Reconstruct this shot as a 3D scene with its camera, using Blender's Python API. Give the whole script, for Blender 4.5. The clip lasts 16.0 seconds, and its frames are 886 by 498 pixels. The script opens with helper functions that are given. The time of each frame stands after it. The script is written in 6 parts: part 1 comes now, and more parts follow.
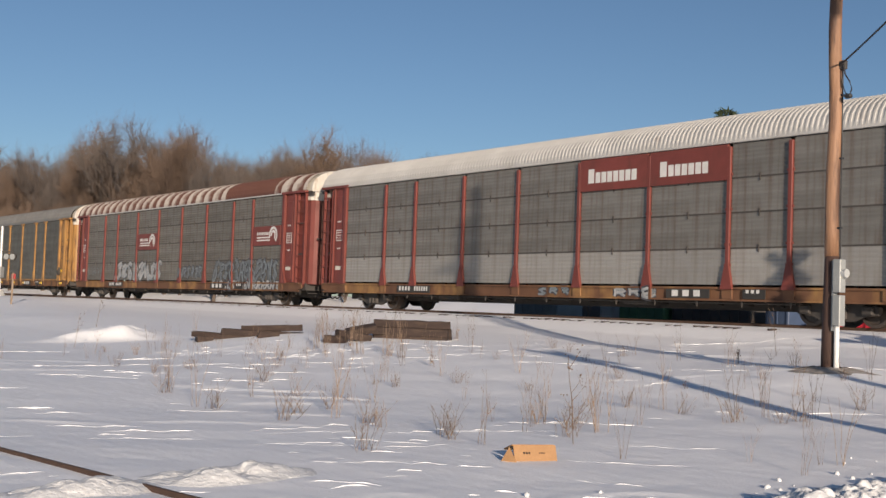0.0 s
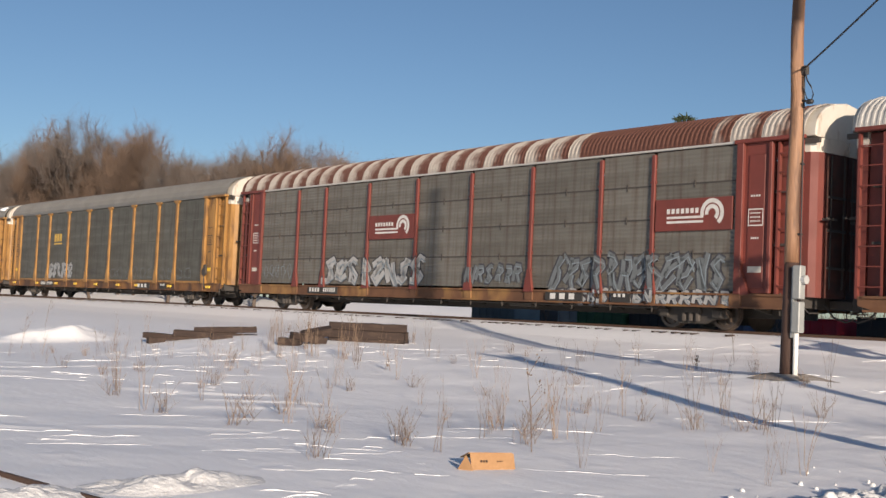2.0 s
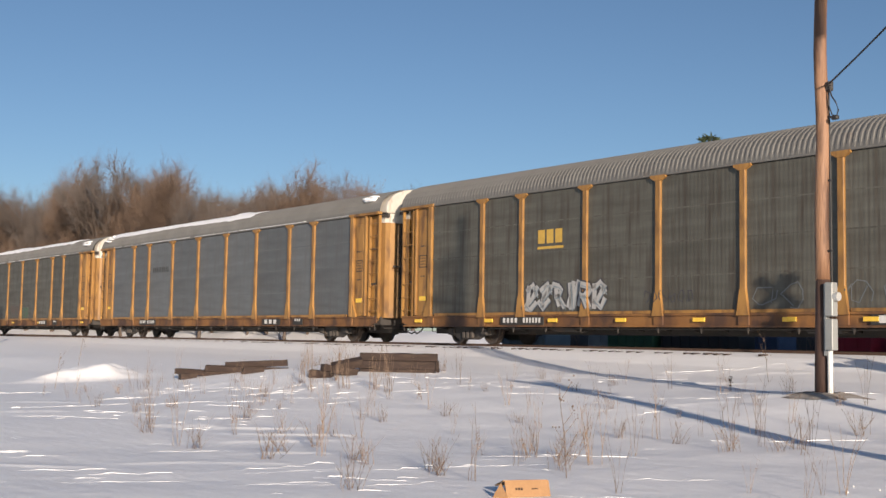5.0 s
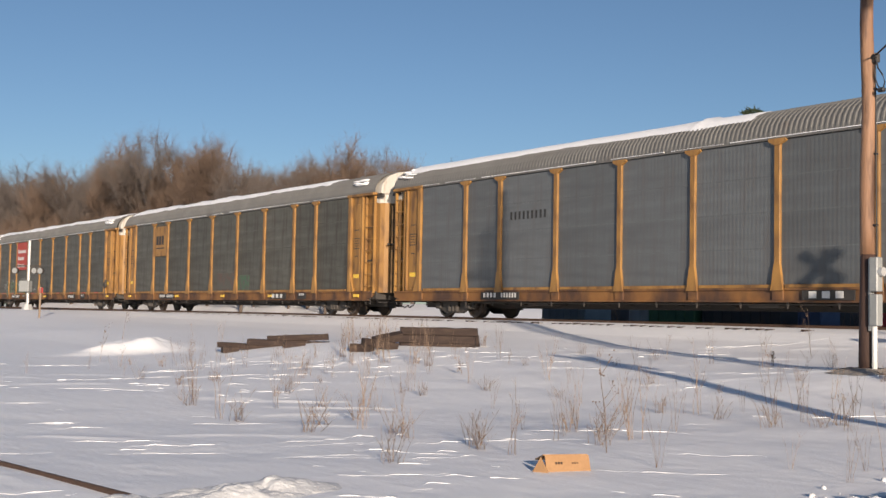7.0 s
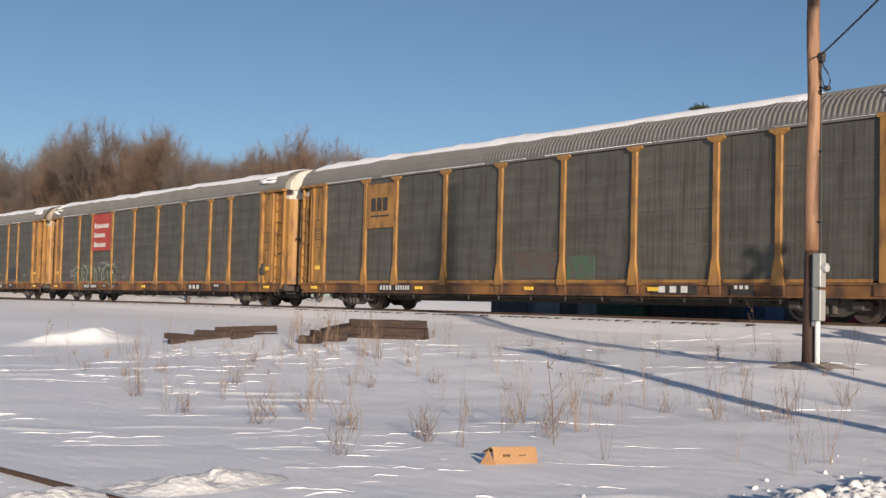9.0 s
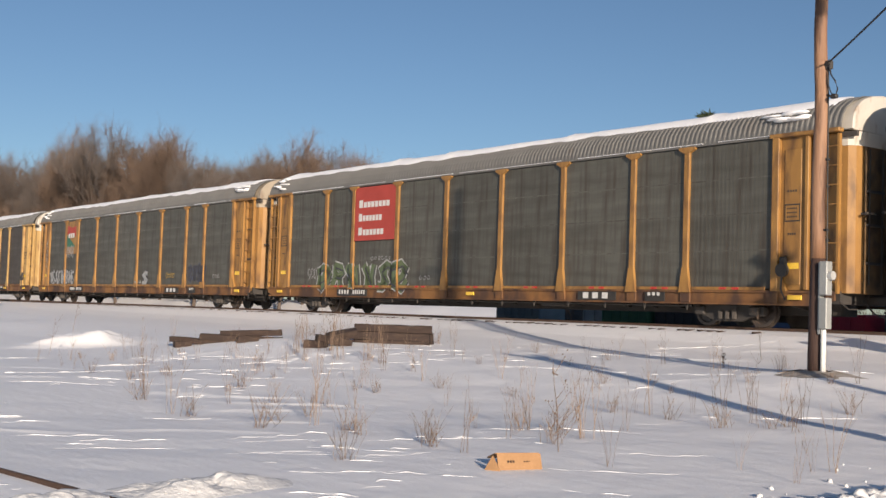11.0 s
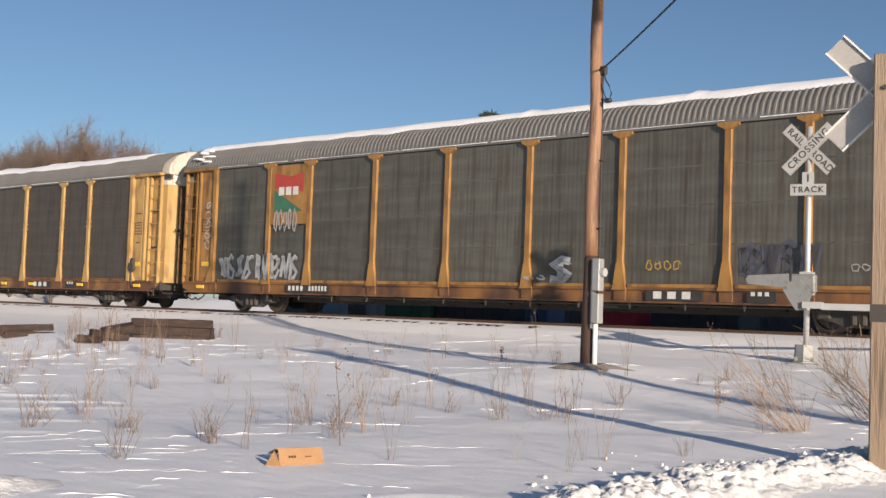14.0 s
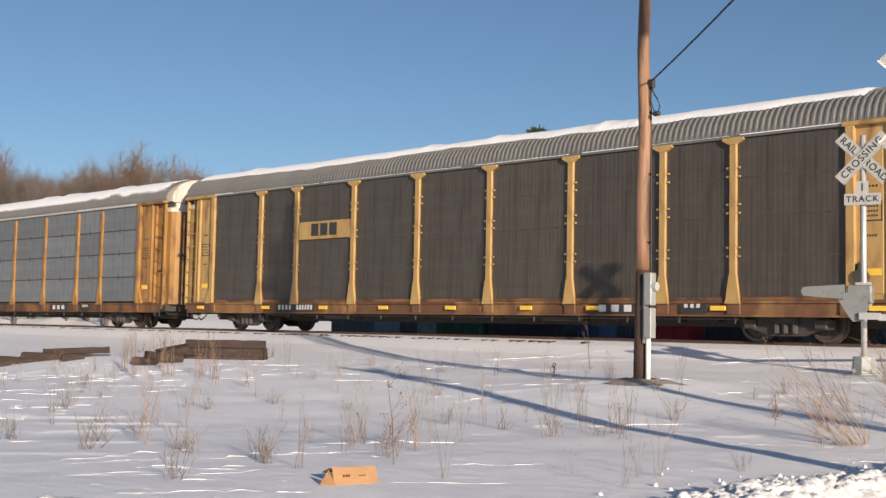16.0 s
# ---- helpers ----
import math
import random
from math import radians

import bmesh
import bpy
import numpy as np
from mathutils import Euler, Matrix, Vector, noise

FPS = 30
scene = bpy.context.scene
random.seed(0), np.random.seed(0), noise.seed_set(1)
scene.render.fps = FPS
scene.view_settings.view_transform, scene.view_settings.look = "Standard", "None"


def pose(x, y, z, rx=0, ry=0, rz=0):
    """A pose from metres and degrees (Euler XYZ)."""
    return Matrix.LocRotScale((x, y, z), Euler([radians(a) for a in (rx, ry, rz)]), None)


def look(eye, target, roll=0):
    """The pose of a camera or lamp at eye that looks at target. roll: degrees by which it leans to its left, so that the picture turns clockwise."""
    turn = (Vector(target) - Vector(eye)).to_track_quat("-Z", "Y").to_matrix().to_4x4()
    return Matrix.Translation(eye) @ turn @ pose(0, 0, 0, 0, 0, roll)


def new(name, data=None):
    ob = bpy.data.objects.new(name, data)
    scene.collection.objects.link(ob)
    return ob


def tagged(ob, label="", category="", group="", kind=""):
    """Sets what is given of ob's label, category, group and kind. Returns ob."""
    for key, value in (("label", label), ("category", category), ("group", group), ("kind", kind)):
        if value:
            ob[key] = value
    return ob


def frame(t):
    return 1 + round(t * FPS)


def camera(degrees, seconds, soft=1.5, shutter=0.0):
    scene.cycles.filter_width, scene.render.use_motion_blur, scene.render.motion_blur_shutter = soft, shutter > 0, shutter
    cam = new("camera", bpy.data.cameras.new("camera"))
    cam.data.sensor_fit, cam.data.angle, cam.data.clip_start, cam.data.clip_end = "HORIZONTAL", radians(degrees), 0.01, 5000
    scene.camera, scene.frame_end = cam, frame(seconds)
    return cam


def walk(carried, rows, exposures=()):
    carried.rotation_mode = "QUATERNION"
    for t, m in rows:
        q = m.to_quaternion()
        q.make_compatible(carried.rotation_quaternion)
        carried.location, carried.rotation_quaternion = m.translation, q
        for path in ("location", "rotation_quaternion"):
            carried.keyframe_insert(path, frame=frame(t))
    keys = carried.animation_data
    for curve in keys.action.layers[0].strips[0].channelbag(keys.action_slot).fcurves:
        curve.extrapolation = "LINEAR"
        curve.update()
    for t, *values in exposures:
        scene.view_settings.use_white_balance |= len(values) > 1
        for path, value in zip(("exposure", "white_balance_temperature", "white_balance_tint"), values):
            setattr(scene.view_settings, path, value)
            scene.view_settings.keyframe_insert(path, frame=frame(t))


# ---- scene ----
cam = camera(41.78, 16.0, soft=1.5)
EYE = 1.4
# seconds, pitch, roll, yaw
PAN = (
    (0.0, 2.86, -2.07, 52.76),
    (0.5, 2.86, -2.28, 52.10),
    (1.0, 2.84, -2.09, 51.29),
    (1.5, 2.94, -2.19, 50.44),
    (2.0, 3.10, -2.60, 50.65),
    (2.5, 3.20, -2.58, 49.99),
    (3.0, 3.46, -2.68, 48.55),
    (3.5, 3.61, -2.76, 49.00),
    (4.0, 3.99, -2.36, 50.40),
    (4.5, 4.33, -1.36, 51.87),
    (5.0, 4.44, -0.94, 52.13),
    (7.3, 3.04, -1.06, 54.17),
    (7.5, 2.90, -1.19, 53.92),
    (8.0, 2.60, -1.42, 52.86),
    (8.2, 2.48, -1.67, 52.30),
    (10.3, 3.09, -1.11, 51.11),
    (10.5, 3.13, -1.10, 51.37),
    (11.0, 3.09, -1.89, 51.87),
    (11.5, 3.06, -2.74, 51.74),
    (12.0, 3.27, -2.55, 45.71),
    (12.5, 3.30, -2.48, 40.84),
    (13.0, 3.25, -2.59, 40.66),
    (13.5, 3.17, -2.29, 41.12),
    (14.0, 3.18, -2.01, 41.22),
    (14.5, 3.28, -1.64, 42.23),
    (15.0, 3.47, -1.11, 42.95),
    (15.5, 3.71, -0.72, 43.21),
    (16.0, 3.96, -1.13, 43.75),
)
walk(cam, [(t, pose(0.25 if t == 0 else 0, -0.20 if t == 0 else 0, EYE, 90 + p, r, w)) for t, p, r, w in PAN],
     exposures=((0.0, 0.12), (0.5, 0.16), (1.0, 0.19), (2.0, 0.27), (3.5, 0.32), (5.0, 0.33), (8.0, 0.22), (11.0, 0.26), (13.0, 0.33), (16.0, 0.34)))

# ---- light ----
SUN_WAY = Vector((-0.919, 0.395, 0)).normalized()
SUN_EL = radians(12.2)
world = bpy.data.worlds.new("sky")
scene.world = world
world.use_nodes = True
wn = world.node_tree
sky = wn.nodes.new("ShaderNodeTexSky")
sky.sky_type, sky.sun_disc = "NISHITA", False
sky.sun_elevation = SUN_EL
sky.sun_rotation = math.atan2(-SUN_WAY.x, -SUN_WAY.y)
sky.air_density, sky.dust_density, sky.ozone_density = 0.75, 0.5, 2.4
wn.nodes["Background"].inputs["Strength"].default_value = 0.080
wn.links.new(sky.outputs[0], wn.nodes["Background"].inputs["Color"])
sun_data = bpy.data.lights.new("sun", "SUN")
sun_data.energy, sun_data.angle, sun_data.color = 5.0, radians(0.7), (1.0, 0.84, 0.69)
sun = new("sun", sun_data)
sun.matrix_world = look((0, 0, 0), (SUN_WAY.x * math.cos(SUN_EL), SUN_WAY.y * math.cos(SUN_EL), -math.sin(SUN_EL)))

# ---- materials ----


def paint(name, a, b, rough=0.7, metal=0.0, scale=3.0, stretch=(1, 1, 1), bump=0.1, grain=40.0, bump_dist=0.01,
          spot=None, spot_at=(0.58, 0.72), spot_scale=1.5, spot_stretch=(1, 1, 1), vary=0.0, coord="Object", sheen=0.5):
    """A worn surface: two tones mixed by noise, stains of a third, fine relief."""
    m = bpy.data.materials.new(name)
    m.use_nodes = True
    nt = m.node_tree
    nd, ln = nt.nodes, nt.links
    bsdf = nd["Principled BSDF"]
    tc = nd.new("ShaderNodeTexCoord")

    def noise_at(sc, st, detail=5.0):
        mp = nd.new("ShaderNodeMapping")
        mp.inputs["Scale"].default_value = st
        ln.new(tc.outputs[coord], mp.inputs["Vector"])
        n = nd.new("ShaderNodeTexNoise")
        n.inputs["Scale"].default_value = sc
        n.inputs["Detail"].default_value = detail
        ln.new(mp.outputs[0], n.inputs["Vector"])
        return n

    def ramp(src, lo, hi):
        r = nd.new("ShaderNodeMapRange")
        r.inputs["From Min"].default_value, r.inputs["From Max"].default_value = lo, hi
        ln.new(src, r.inputs["Value"])
        return r.outputs[0]

    def mix(fac, c1, c2):
        x = nd.new("ShaderNodeMix")
        x.data_type = "RGBA"
        ln.new(fac, x.inputs[0])
        for c, s in ((c1, x.inputs[6]), (c2, x.inputs[7])):
            if isinstance(c, tuple):
                s.default_value = (*c, 1)
            else:
                ln.new(c, s)
        return x.outputs[2]

    big = noise_at(scale, stretch)
    fine = noise_at(grain, stretch, 3.0)
    col = mix(ramp(big.outputs["Fac"], 0.32, 0.68), a, b)
    col = mix(ramp(fine.outputs["Fac"], 0.3, 1.1), col, tuple(c * 0.72 for c in a))
    if spot:
        st = noise_at(spot_scale, spot_stretch, 7.0)
        col = mix(ramp(st.outputs["Fac"], *spot_at), col, spot)
    if vary:
        oi = nd.new("ShaderNodeObjectInfo")
        hs = nd.new("ShaderNodeHueSaturation")
        ln.new(ramp(oi.outputs["Random"], 0, 1), hs.inputs["Value"])
        hs.inputs["Value"].links[0].from_node.inputs["To Min"].default_value = 1 - vary
        hs.inputs["Value"].links[0].from_node.inputs["To Max"].default_value = 1 + vary
        ln.new(col, hs.inputs["Color"])
        col = hs.outputs[0]
    ln.new(col, bsdf.inputs["Base Color"])
    rr = ramp(big.outputs["Fac"], 0.2, 0.8)
    rr.node.inputs["To Min"].default_value, rr.node.inputs["To Max"].default_value = max(rough - 0.1, 0.03), min(rough + 0.1, 1)
    ln.new(rr, bsdf.inputs["Roughness"])
    bsdf.inputs["Metallic"].default_value = metal
    bsdf.inputs["Specular IOR Level"].default_value = sheen
    if bump:
        bp = nd.new("ShaderNodeBump")
        bp.inputs["Strength"].default_value, bp.inputs["Distance"].default_value = bump, bump_dist
        ln.new(fine.outputs["Fac"], bp.inputs["Height"])
        ln.new(bp.outputs[0], bsdf.inputs["Normal"])
    return m


def snow_material():
    m = bpy.data.materials.new("snow")
    m.use_nodes = True
    nd, ln = m.node_tree.nodes, m.node_tree.links
    bsdf = nd["Principled BSDF"]
    tc = nd.new("ShaderNodeTexCoord")
    heights = []
    for sc, st, w in ((0.9, (0.55, 1.5, 1), 0.020), (5.0, (0.6, 1.3, 1), 0.012), (40.0, (1, 1, 1), 0.004)):
        mp = nd.new("ShaderNodeMapping")
        mp.inputs["Scale"].default_value = st
        mp.inputs["Rotation"].default_value = (0, 0, radians(-20))
        ln.new(tc.outputs["Object"], mp.inputs["Vector"])
        n = nd.new("ShaderNodeTexNoise")
        n.inputs["Scale"].default_value, n.inputs["Detail"].default_value = sc, 4
        ln.new(mp.outputs[0], n.inputs["Vector"])
        mu = nd.new("ShaderNodeMath")
        mu.operation = "MULTIPLY"
        mu.inputs[1].default_value = w
        ln.new(n.outputs["Fac"], mu.inputs[0])
        heights.append((mu.outputs[0], n.outputs["Fac"]))
    total = heights[0][0]
    for h, _ in heights[1:]:
        ad = nd.new("ShaderNodeMath")
        ln.new(total, ad.inputs[0])
        ln.new(h, ad.inputs[1])
        total = ad.outputs[0]
    bp = nd.new("ShaderNodeBump")
    bp.inputs["Strength"].default_value, bp.inputs["Distance"].default_value = 0.8, 1.0
    ln.new(total, bp.inputs["Height"])
    ln.new(bp.outputs[0], bsdf.inputs["Normal"])
    cr = nd.new("ShaderNodeMix")
    cr.data_type = "RGBA"
    cr.inputs[6].default_value, cr.inputs[7].default_value = (0.93, 0.93, 0.94, 1), (0.97, 0.97, 0.965, 1)
    ln.new(heights[1][1], cr.inputs[0])
    ln.new(cr.outputs[2], bsdf.inputs["Base Color"])
    bsdf.inputs["Roughness"].default_value = 0.55
    bsdf.inputs["Specular IOR Level"].default_value = 0.25
    return m


M_SNOW = snow_material()
M_CLOD = paint("packed_snow", (0.82, 0.82, 0.81), (0.72, 0.72, 0.72), 0.6, scale=6, bump=0.5, grain=25, bump_dist=0.03, sheen=0.2)
SHEET = {}
for key, a, b, spot in (
        ("pale", (0.35, 0.34, 0.315), (0.29, 0.28, 0.26), (0.24, 0.22, 0.19)),
        ("silver", (0.225, 0.22, 0.20), (0.14, 0.136, 0.124), (0.125, 0.098, 0.08)),
        ("dull", (0.205, 0.195, 0.168), (0.125, 0.118, 0.100), (0.11, 0.085, 0.066)),
        ("taupe", (0.136, 0.133, 0.112), (0.074, 0.072, 0.060), (0.068, 0.058, 0.046)),
        ("bluegrey", (0.158, 0.170, 0.175), (0.105, 0.114, 0.119), (0.12, 0.12, 0.12)),
        ("umber", (0.093, 0.080, 0.067), (0.075, 0.064, 0.054), (0.055, 0.044, 0.036)),
        ("slate", (0.20, 0.22, 0.232), (0.165, 0.18, 0.19), (0.14, 0.14, 0.14))):
    SHEET[key] = paint("galvanized_sheet_" + key, a, b, 0.6, 0.2, scale=1.1, stretch=(0.35, 1, 2.6), grain=26, bump=0.10,
                       spot=spot, spot_at=(0.47, 0.72), spot_scale=1.6, spot_stretch=(3.2, 1, 0.30), vary=0.13)
M_YELLOW = paint("yellow_paint", (0.40, 0.212, 0.058), (0.28, 0.142, 0.042), 0.55, scale=1.8, stretch=(1, 1, 0.6), spot=(0.13, 0.068, 0.03), spot_at=(0.47, 0.70),
                 spot_scale=2.2, spot_stretch=(1.5, 1, 0.5), vary=0.05)
M_CREAM = paint("faded_yellow_paint", (0.49, 0.32, 0.12), (0.40, 0.245, 0.085), 0.6, scale=1.5, spot=(0.20, 0.105, 0.05), spot_at=(0.52, 0.74),
                spot_scale=2.2, spot_stretch=(1.5, 1, 0.5), vary=0.05)
M_SILL = paint("rusty_yellow_sill", (0.29, 0.138, 0.042), (0.175, 0.078, 0.030), 0.7, scale=1.2, spot=(0.075, 0.040, 0.026), spot_at=(0.40, 0.60),
               spot_scale=1.3, spot_stretch=(1, 1, 0.6))
M_MAROON = paint("oxide_red_paint", (0.19, 0.044, 0.033), (0.14, 0.036, 0.028), 0.6, scale=1.6, spot=(0.10, 0.035, 0.025), spot_at=(0.56, 0.76),
                 spot_scale=1.8, spot_stretch=(1.5, 1, 0.4), vary=0.06)
M_RUSTSILL = paint("rusted_sill", (0.185, 0.088, 0.042), (0.095, 0.046, 0.028), 0.8, scale=1.6, spot=(0.30, 0.165, 0.06), spot_at=(0.54, 0.66), spot_scale=0.9, spot_stretch=(1, 1, 0.5), bump=0.3)
# end doors: grime and the next car's shade both put into the colour
M_DOORDARK = paint("grimy_shaded_end_door", (0.19, 0.115, 0.05), (0.10, 0.065, 0.036), 0.75, scale=2, spot=(0.035, 0.028, 0.022), spot_at=(0.5, 0.7), spot_scale=1.5)
M_DOORRED = paint("grimy_shaded_red_end_door", (0.095, 0.030, 0.022), (0.06, 0.024, 0.019), 0.75, scale=2, spot=(0.03, 0.02, 0.017), spot_at=(0.5, 0.7), spot_scale=1.5)
M_WHITE = paint("weathered_white_paint", (0.66, 0.62, 0.545), (0.53, 0.49, 0.42), 0.55, scale=1.5, spot=(0.28, 0.17, 0.10), spot_at=(0.58, 0.74), spot_scale=2.4, spot_stretch=(1.6, 1.6, 0.6))
M_ROOF = {
    "white": paint("white_roof_sheet", (0.58, 0.565, 0.53), (0.46, 0.445, 0.415), 0.6, 0.1, scale=0.8, spot=(0.35, 0.30, 0.26), spot_at=(0.62, 0.8)),
    "grey": paint("grey_roof_sheet", (0.205, 0.20, 0.185), (0.165, 0.16, 0.15), 0.6, 0.2, scale=0.8, spot=(0.17, 0.15, 0.13), spot_at=(0.6, 0.78)),
}


def streak_roof():
    """White roof sheets that rust from one seam to the next, with one stretch rusted through."""
    m = paint("streaked_roof_sheet", (0.46, 0.42, 0.37), (0.36, 0.32, 0.28), 0.75, scale=0.6)
    nd, ln = m.node_tree.nodes, m.node_tree.links
    bsdf = nd["Principled BSDF"]
    tc = nd.new("ShaderNodeTexCoord")
    wave = nd.new("ShaderNodeTexWave")
    wave.wave_type, wave.bands_direction, wave.wave_profile = "BANDS", "X", "SAW"
    wave.inputs["Scale"].default_value, wave.inputs["Distortion"].default_value = 0.33, 0.6
    ln.new(tc.outputs["Object"], wave.inputs["Vector"])
    n = nd.new("ShaderNodeTexNoise")
    n.inputs["Scale"].default_value, n.inputs["Detail"].default_value = 2.4, 8
    ln.new(tc.outputs["Object"], n.inputs["Vector"])
    sep = nd.new("ShaderNodeSeparateXYZ")
    ln.new(tc.outputs["Object"], sep.inputs[0])
    stretch = nd.new("ShaderNodeMapRange")
    stretch.inputs["From Min"].default_value, stretch.inputs["From Max"].default_value = 6.1, 6.3
    ln.new(sep.outputs["X"], stretch.inputs["Value"])
    stop = nd.new("ShaderNodeMapRange")
    stop.inputs["From Min"].default_value, stop.inputs["From Max"].default_value = 10.9, 10.7
    ln.new(sep.outputs["X"], stop.inputs["Value"])
    both = nd.new("ShaderNodeMath")
    both.operation = "MULTIPLY"
    ln.new(stretch.outputs[0], both.inputs[0])
    ln.new(stop.outputs[0], both.inputs[1])
    add = nd.new("ShaderNodeMath")
    ln.new(wave.outputs["Fac"], add.inputs[0])
    ln.new(n.outputs["Fac"], add.inputs[1])
    add2 = nd.new("ShaderNodeMath")
    ln.new(add.outputs[0], add2.inputs[0])
    ln.new(both.outputs[0], add2.inputs[1])
    mr = nd.new("ShaderNodeMapRange")
    mr.inputs["From Min"].default_value, mr.inputs["From Max"].default_value = 0.78, 1.22
    ln.new(add2.outputs[0], mr.inputs["Value"])
    mx = nd.new("ShaderNodeMix")
    mx.data_type = "RGBA"
    ln.new(mr.outputs[0], mx.inputs[0])
    ln.new(bsdf.inputs["Base Color"].links[0].from_socket, mx.inputs[6])
    mx.inputs[7].default_value = (0.105, 0.042, 0.028, 1)
    ln.new(mx.outputs[2], bsdf.inputs["Base Color"])
    return m


M_ROOF["rusty"] = streak_roof()
M_BLACK = paint("grimy_black_steel", (0.050, 0.045, 0.041), (0.075, 0.064, 0.055), 0.75, scale=3, spot=(0.10, 0.065, 0.045), spot_at=(0.6, 0.8))
M_STEEL = paint("worn_wheel_steel", (0.16, 0.13, 0.11), (0.10, 0.08, 0.07), 0.5, 0.6, scale=3)
M_PLATE = paint("black_stencil_plate", (0.03, 0.028, 0.026), (0.05, 0.045, 0.04), 0.7)
M_LETTER = paint("white_stencil_paint", (0.70, 0.69, 0.66), (0.58, 0.57, 0.54), 0.7, scale=6)
M_GOLD = paint("yellow_stencil_paint", (0.62, 0.40, 0.08), (0.52, 0.33, 0.07), 0.7, scale=6)
M_INK = paint("black_stencil_paint", (0.03, 0.03, 0.03), (0.05, 0.05, 0.05), 0.7, scale=6)
M_REFLECT = paint("yellow_reflector", (0.95, 0.62, 0.08), (0.85, 0.52, 0.06), 0.25, scale=8, bump=0)
M_REDREF = paint("red_reflector", (0.55, 0.05, 0.04), (0.42, 0.04, 0.03), 0.3, scale=8, bump=0)
M_CPRED = paint("red_panel_paint", (0.46, 0.065, 0.045), (0.38, 0.055, 0.04), 0.6, scale=1.5)
M_GRN = paint("green_panel_paint", (0.05, 0.17, 0.10), (0.04, 0.14, 0.09), 0.6, scale=2)
M_PATCHG = paint("faded_green_patch", (0.06, 0.135, 0.075), (0.085, 0.10, 0.075), 0.65, scale=3, spot=(0.09, 0.088, 0.074), spot_at=(0.45, 0.6), spot_scale=4)
M_PATCHR = paint("faded_red_patch", (0.115, 0.075, 0.060), (0.095, 0.080, 0.066), 0.65, scale=3, spot=(0.09, 0.088, 0.074), spot_at=(0.42, 0.58), spot_scale=3)
M_TAGW = paint("pale_spray_paint", (0.46, 0.46, 0.45), (0.32, 0.32, 0.315), 0.7, scale=3)
M_TAGB = paint("dark_spray_paint", (0.05, 0.05, 0.06), (0.08, 0.08, 0.09), 0.7, scale=3)
M_TAGG = paint("green_spray_paint", (0.13, 0.17, 0.09), (0.09, 0.12, 0.065), 0.7, scale=3)
M_TAGN = paint("navy_spray_paint", (0.09, 0.10, 0.15), (0.07, 0.08, 0.11), 0.7, scale=3)
M_TAGF = paint("faded_grey_spray_paint", (0.17, 0.19, 0.20), (0.13, 0.145, 0.15), 0.7, scale=3)
M_TAGC = paint("blue_grey_spray_paint", (0.26, 0.31, 0.34), (0.20, 0.24, 0.27), 0.7, scale=3)
M_WOOD = paint("pole_wood", (0.37, 0.205, 0.115), (0.17, 0.085, 0.046), 0.6, scale=1.6, stretch=(5, 5, 0.25), bump=0.6, grain=18, bump_dist=0.02,
               spot=(0.10, 0.052, 0.032), spot_at=(0.50, 0.62), spot_scale=2.5, spot_stretch=(2.5, 2.5, 0.35))
M_TAR = paint("creosote_wood", (0.085, 0.045, 0.032), (0.055, 0.032, 0.025), 0.75, scale=2, stretch=(3, 3, 0.3), bump=0.4, grain=18, bump_dist=0.02)
M_POST = paint("weathered_post_wood", (0.33, 0.25, 0.18), (0.25, 0.185, 0.13), 0.85, scale=2.5, stretch=(6, 6, 0.3), bump=0.6, grain=16, bump_dist=0.02,
               spot=(0.10, 0.075, 0.055), spot_at=(0.6, 0.72), spot_scale=3, spot_stretch=(5, 5, 0.3))
M_TIE = paint("old_tie_wood", (0.046, 0.027, 0.020), (0.026, 0.018, 0.015), 0.85, scale=3, stretch=(0.3, 3, 3), bump=0.6, grain=20, bump_dist=0.02,
              spot=(0.10, 0.066, 0.046), spot_at=(0.60, 0.76), spot_scale=2.5, spot_stretch=(0.4, 2, 2))
M_GALV = paint("aluminium_paint", (0.62, 0.62, 0.60), (0.52, 0.52, 0.50), 0.4, 0.35, scale=3, spot=(0.35, 0.33, 0.30), spot_at=(0.66, 0.8), spot_scale=4)
M_GREYBOX = paint("grey_enamel", (0.36, 0.37, 0.36), (0.30, 0.31, 0.30), 0.5, 0.2, scale=3)
M_SIGN = paint("sign_white", (0.78, 0.78, 0.74), (0.70, 0.70, 0.66), 0.5, scale=3)
# sign white greyed so the colour carries the shade on the mast's signs
M_CROSSBUCK = paint("shaded_sign_white", (0.44, 0.44, 0.425), (0.36, 0.36, 0.35), 0.55, scale=4)
M_GEAR = paint("dull_grey_casting", (0.27, 0.28, 0.275), (0.21, 0.22, 0.215), 0.55, 0.2, scale=4, spot=(0.14, 0.13, 0.12), spot_at=(0.6, 0.75), spot_scale=5)
M_TAN = paint("dirty_tan_hood", (0.42, 0.36, 0.28), (0.34, 0.29, 0.22), 0.65, scale=1.5, spot=(0.2, 0.14, 0.1), spot_at=(0.6, 0.78), spot_scale=2)
M_SIGNBACK = paint("sign_back_metal", (0.52, 0.50, 0.46), (0.44, 0.42, 0.39), 0.5, 0.3, scale=3)
M_CARD = paint("cardboard", (0.43, 0.245, 0.115), (0.34, 0.19, 0.09), 0.85, scale=5, bump=0.1)
M_CARDIN = paint("pale_cardboard", (0.60, 0.46, 0.29), (0.52, 0.39, 0.24), 0.85, scale=5, bump=0.1)
M_RAIL = paint("rusty_rail", (0.11, 0.065, 0.045), (0.08, 0.05, 0.036), 0.7, 0.3, scale=5)
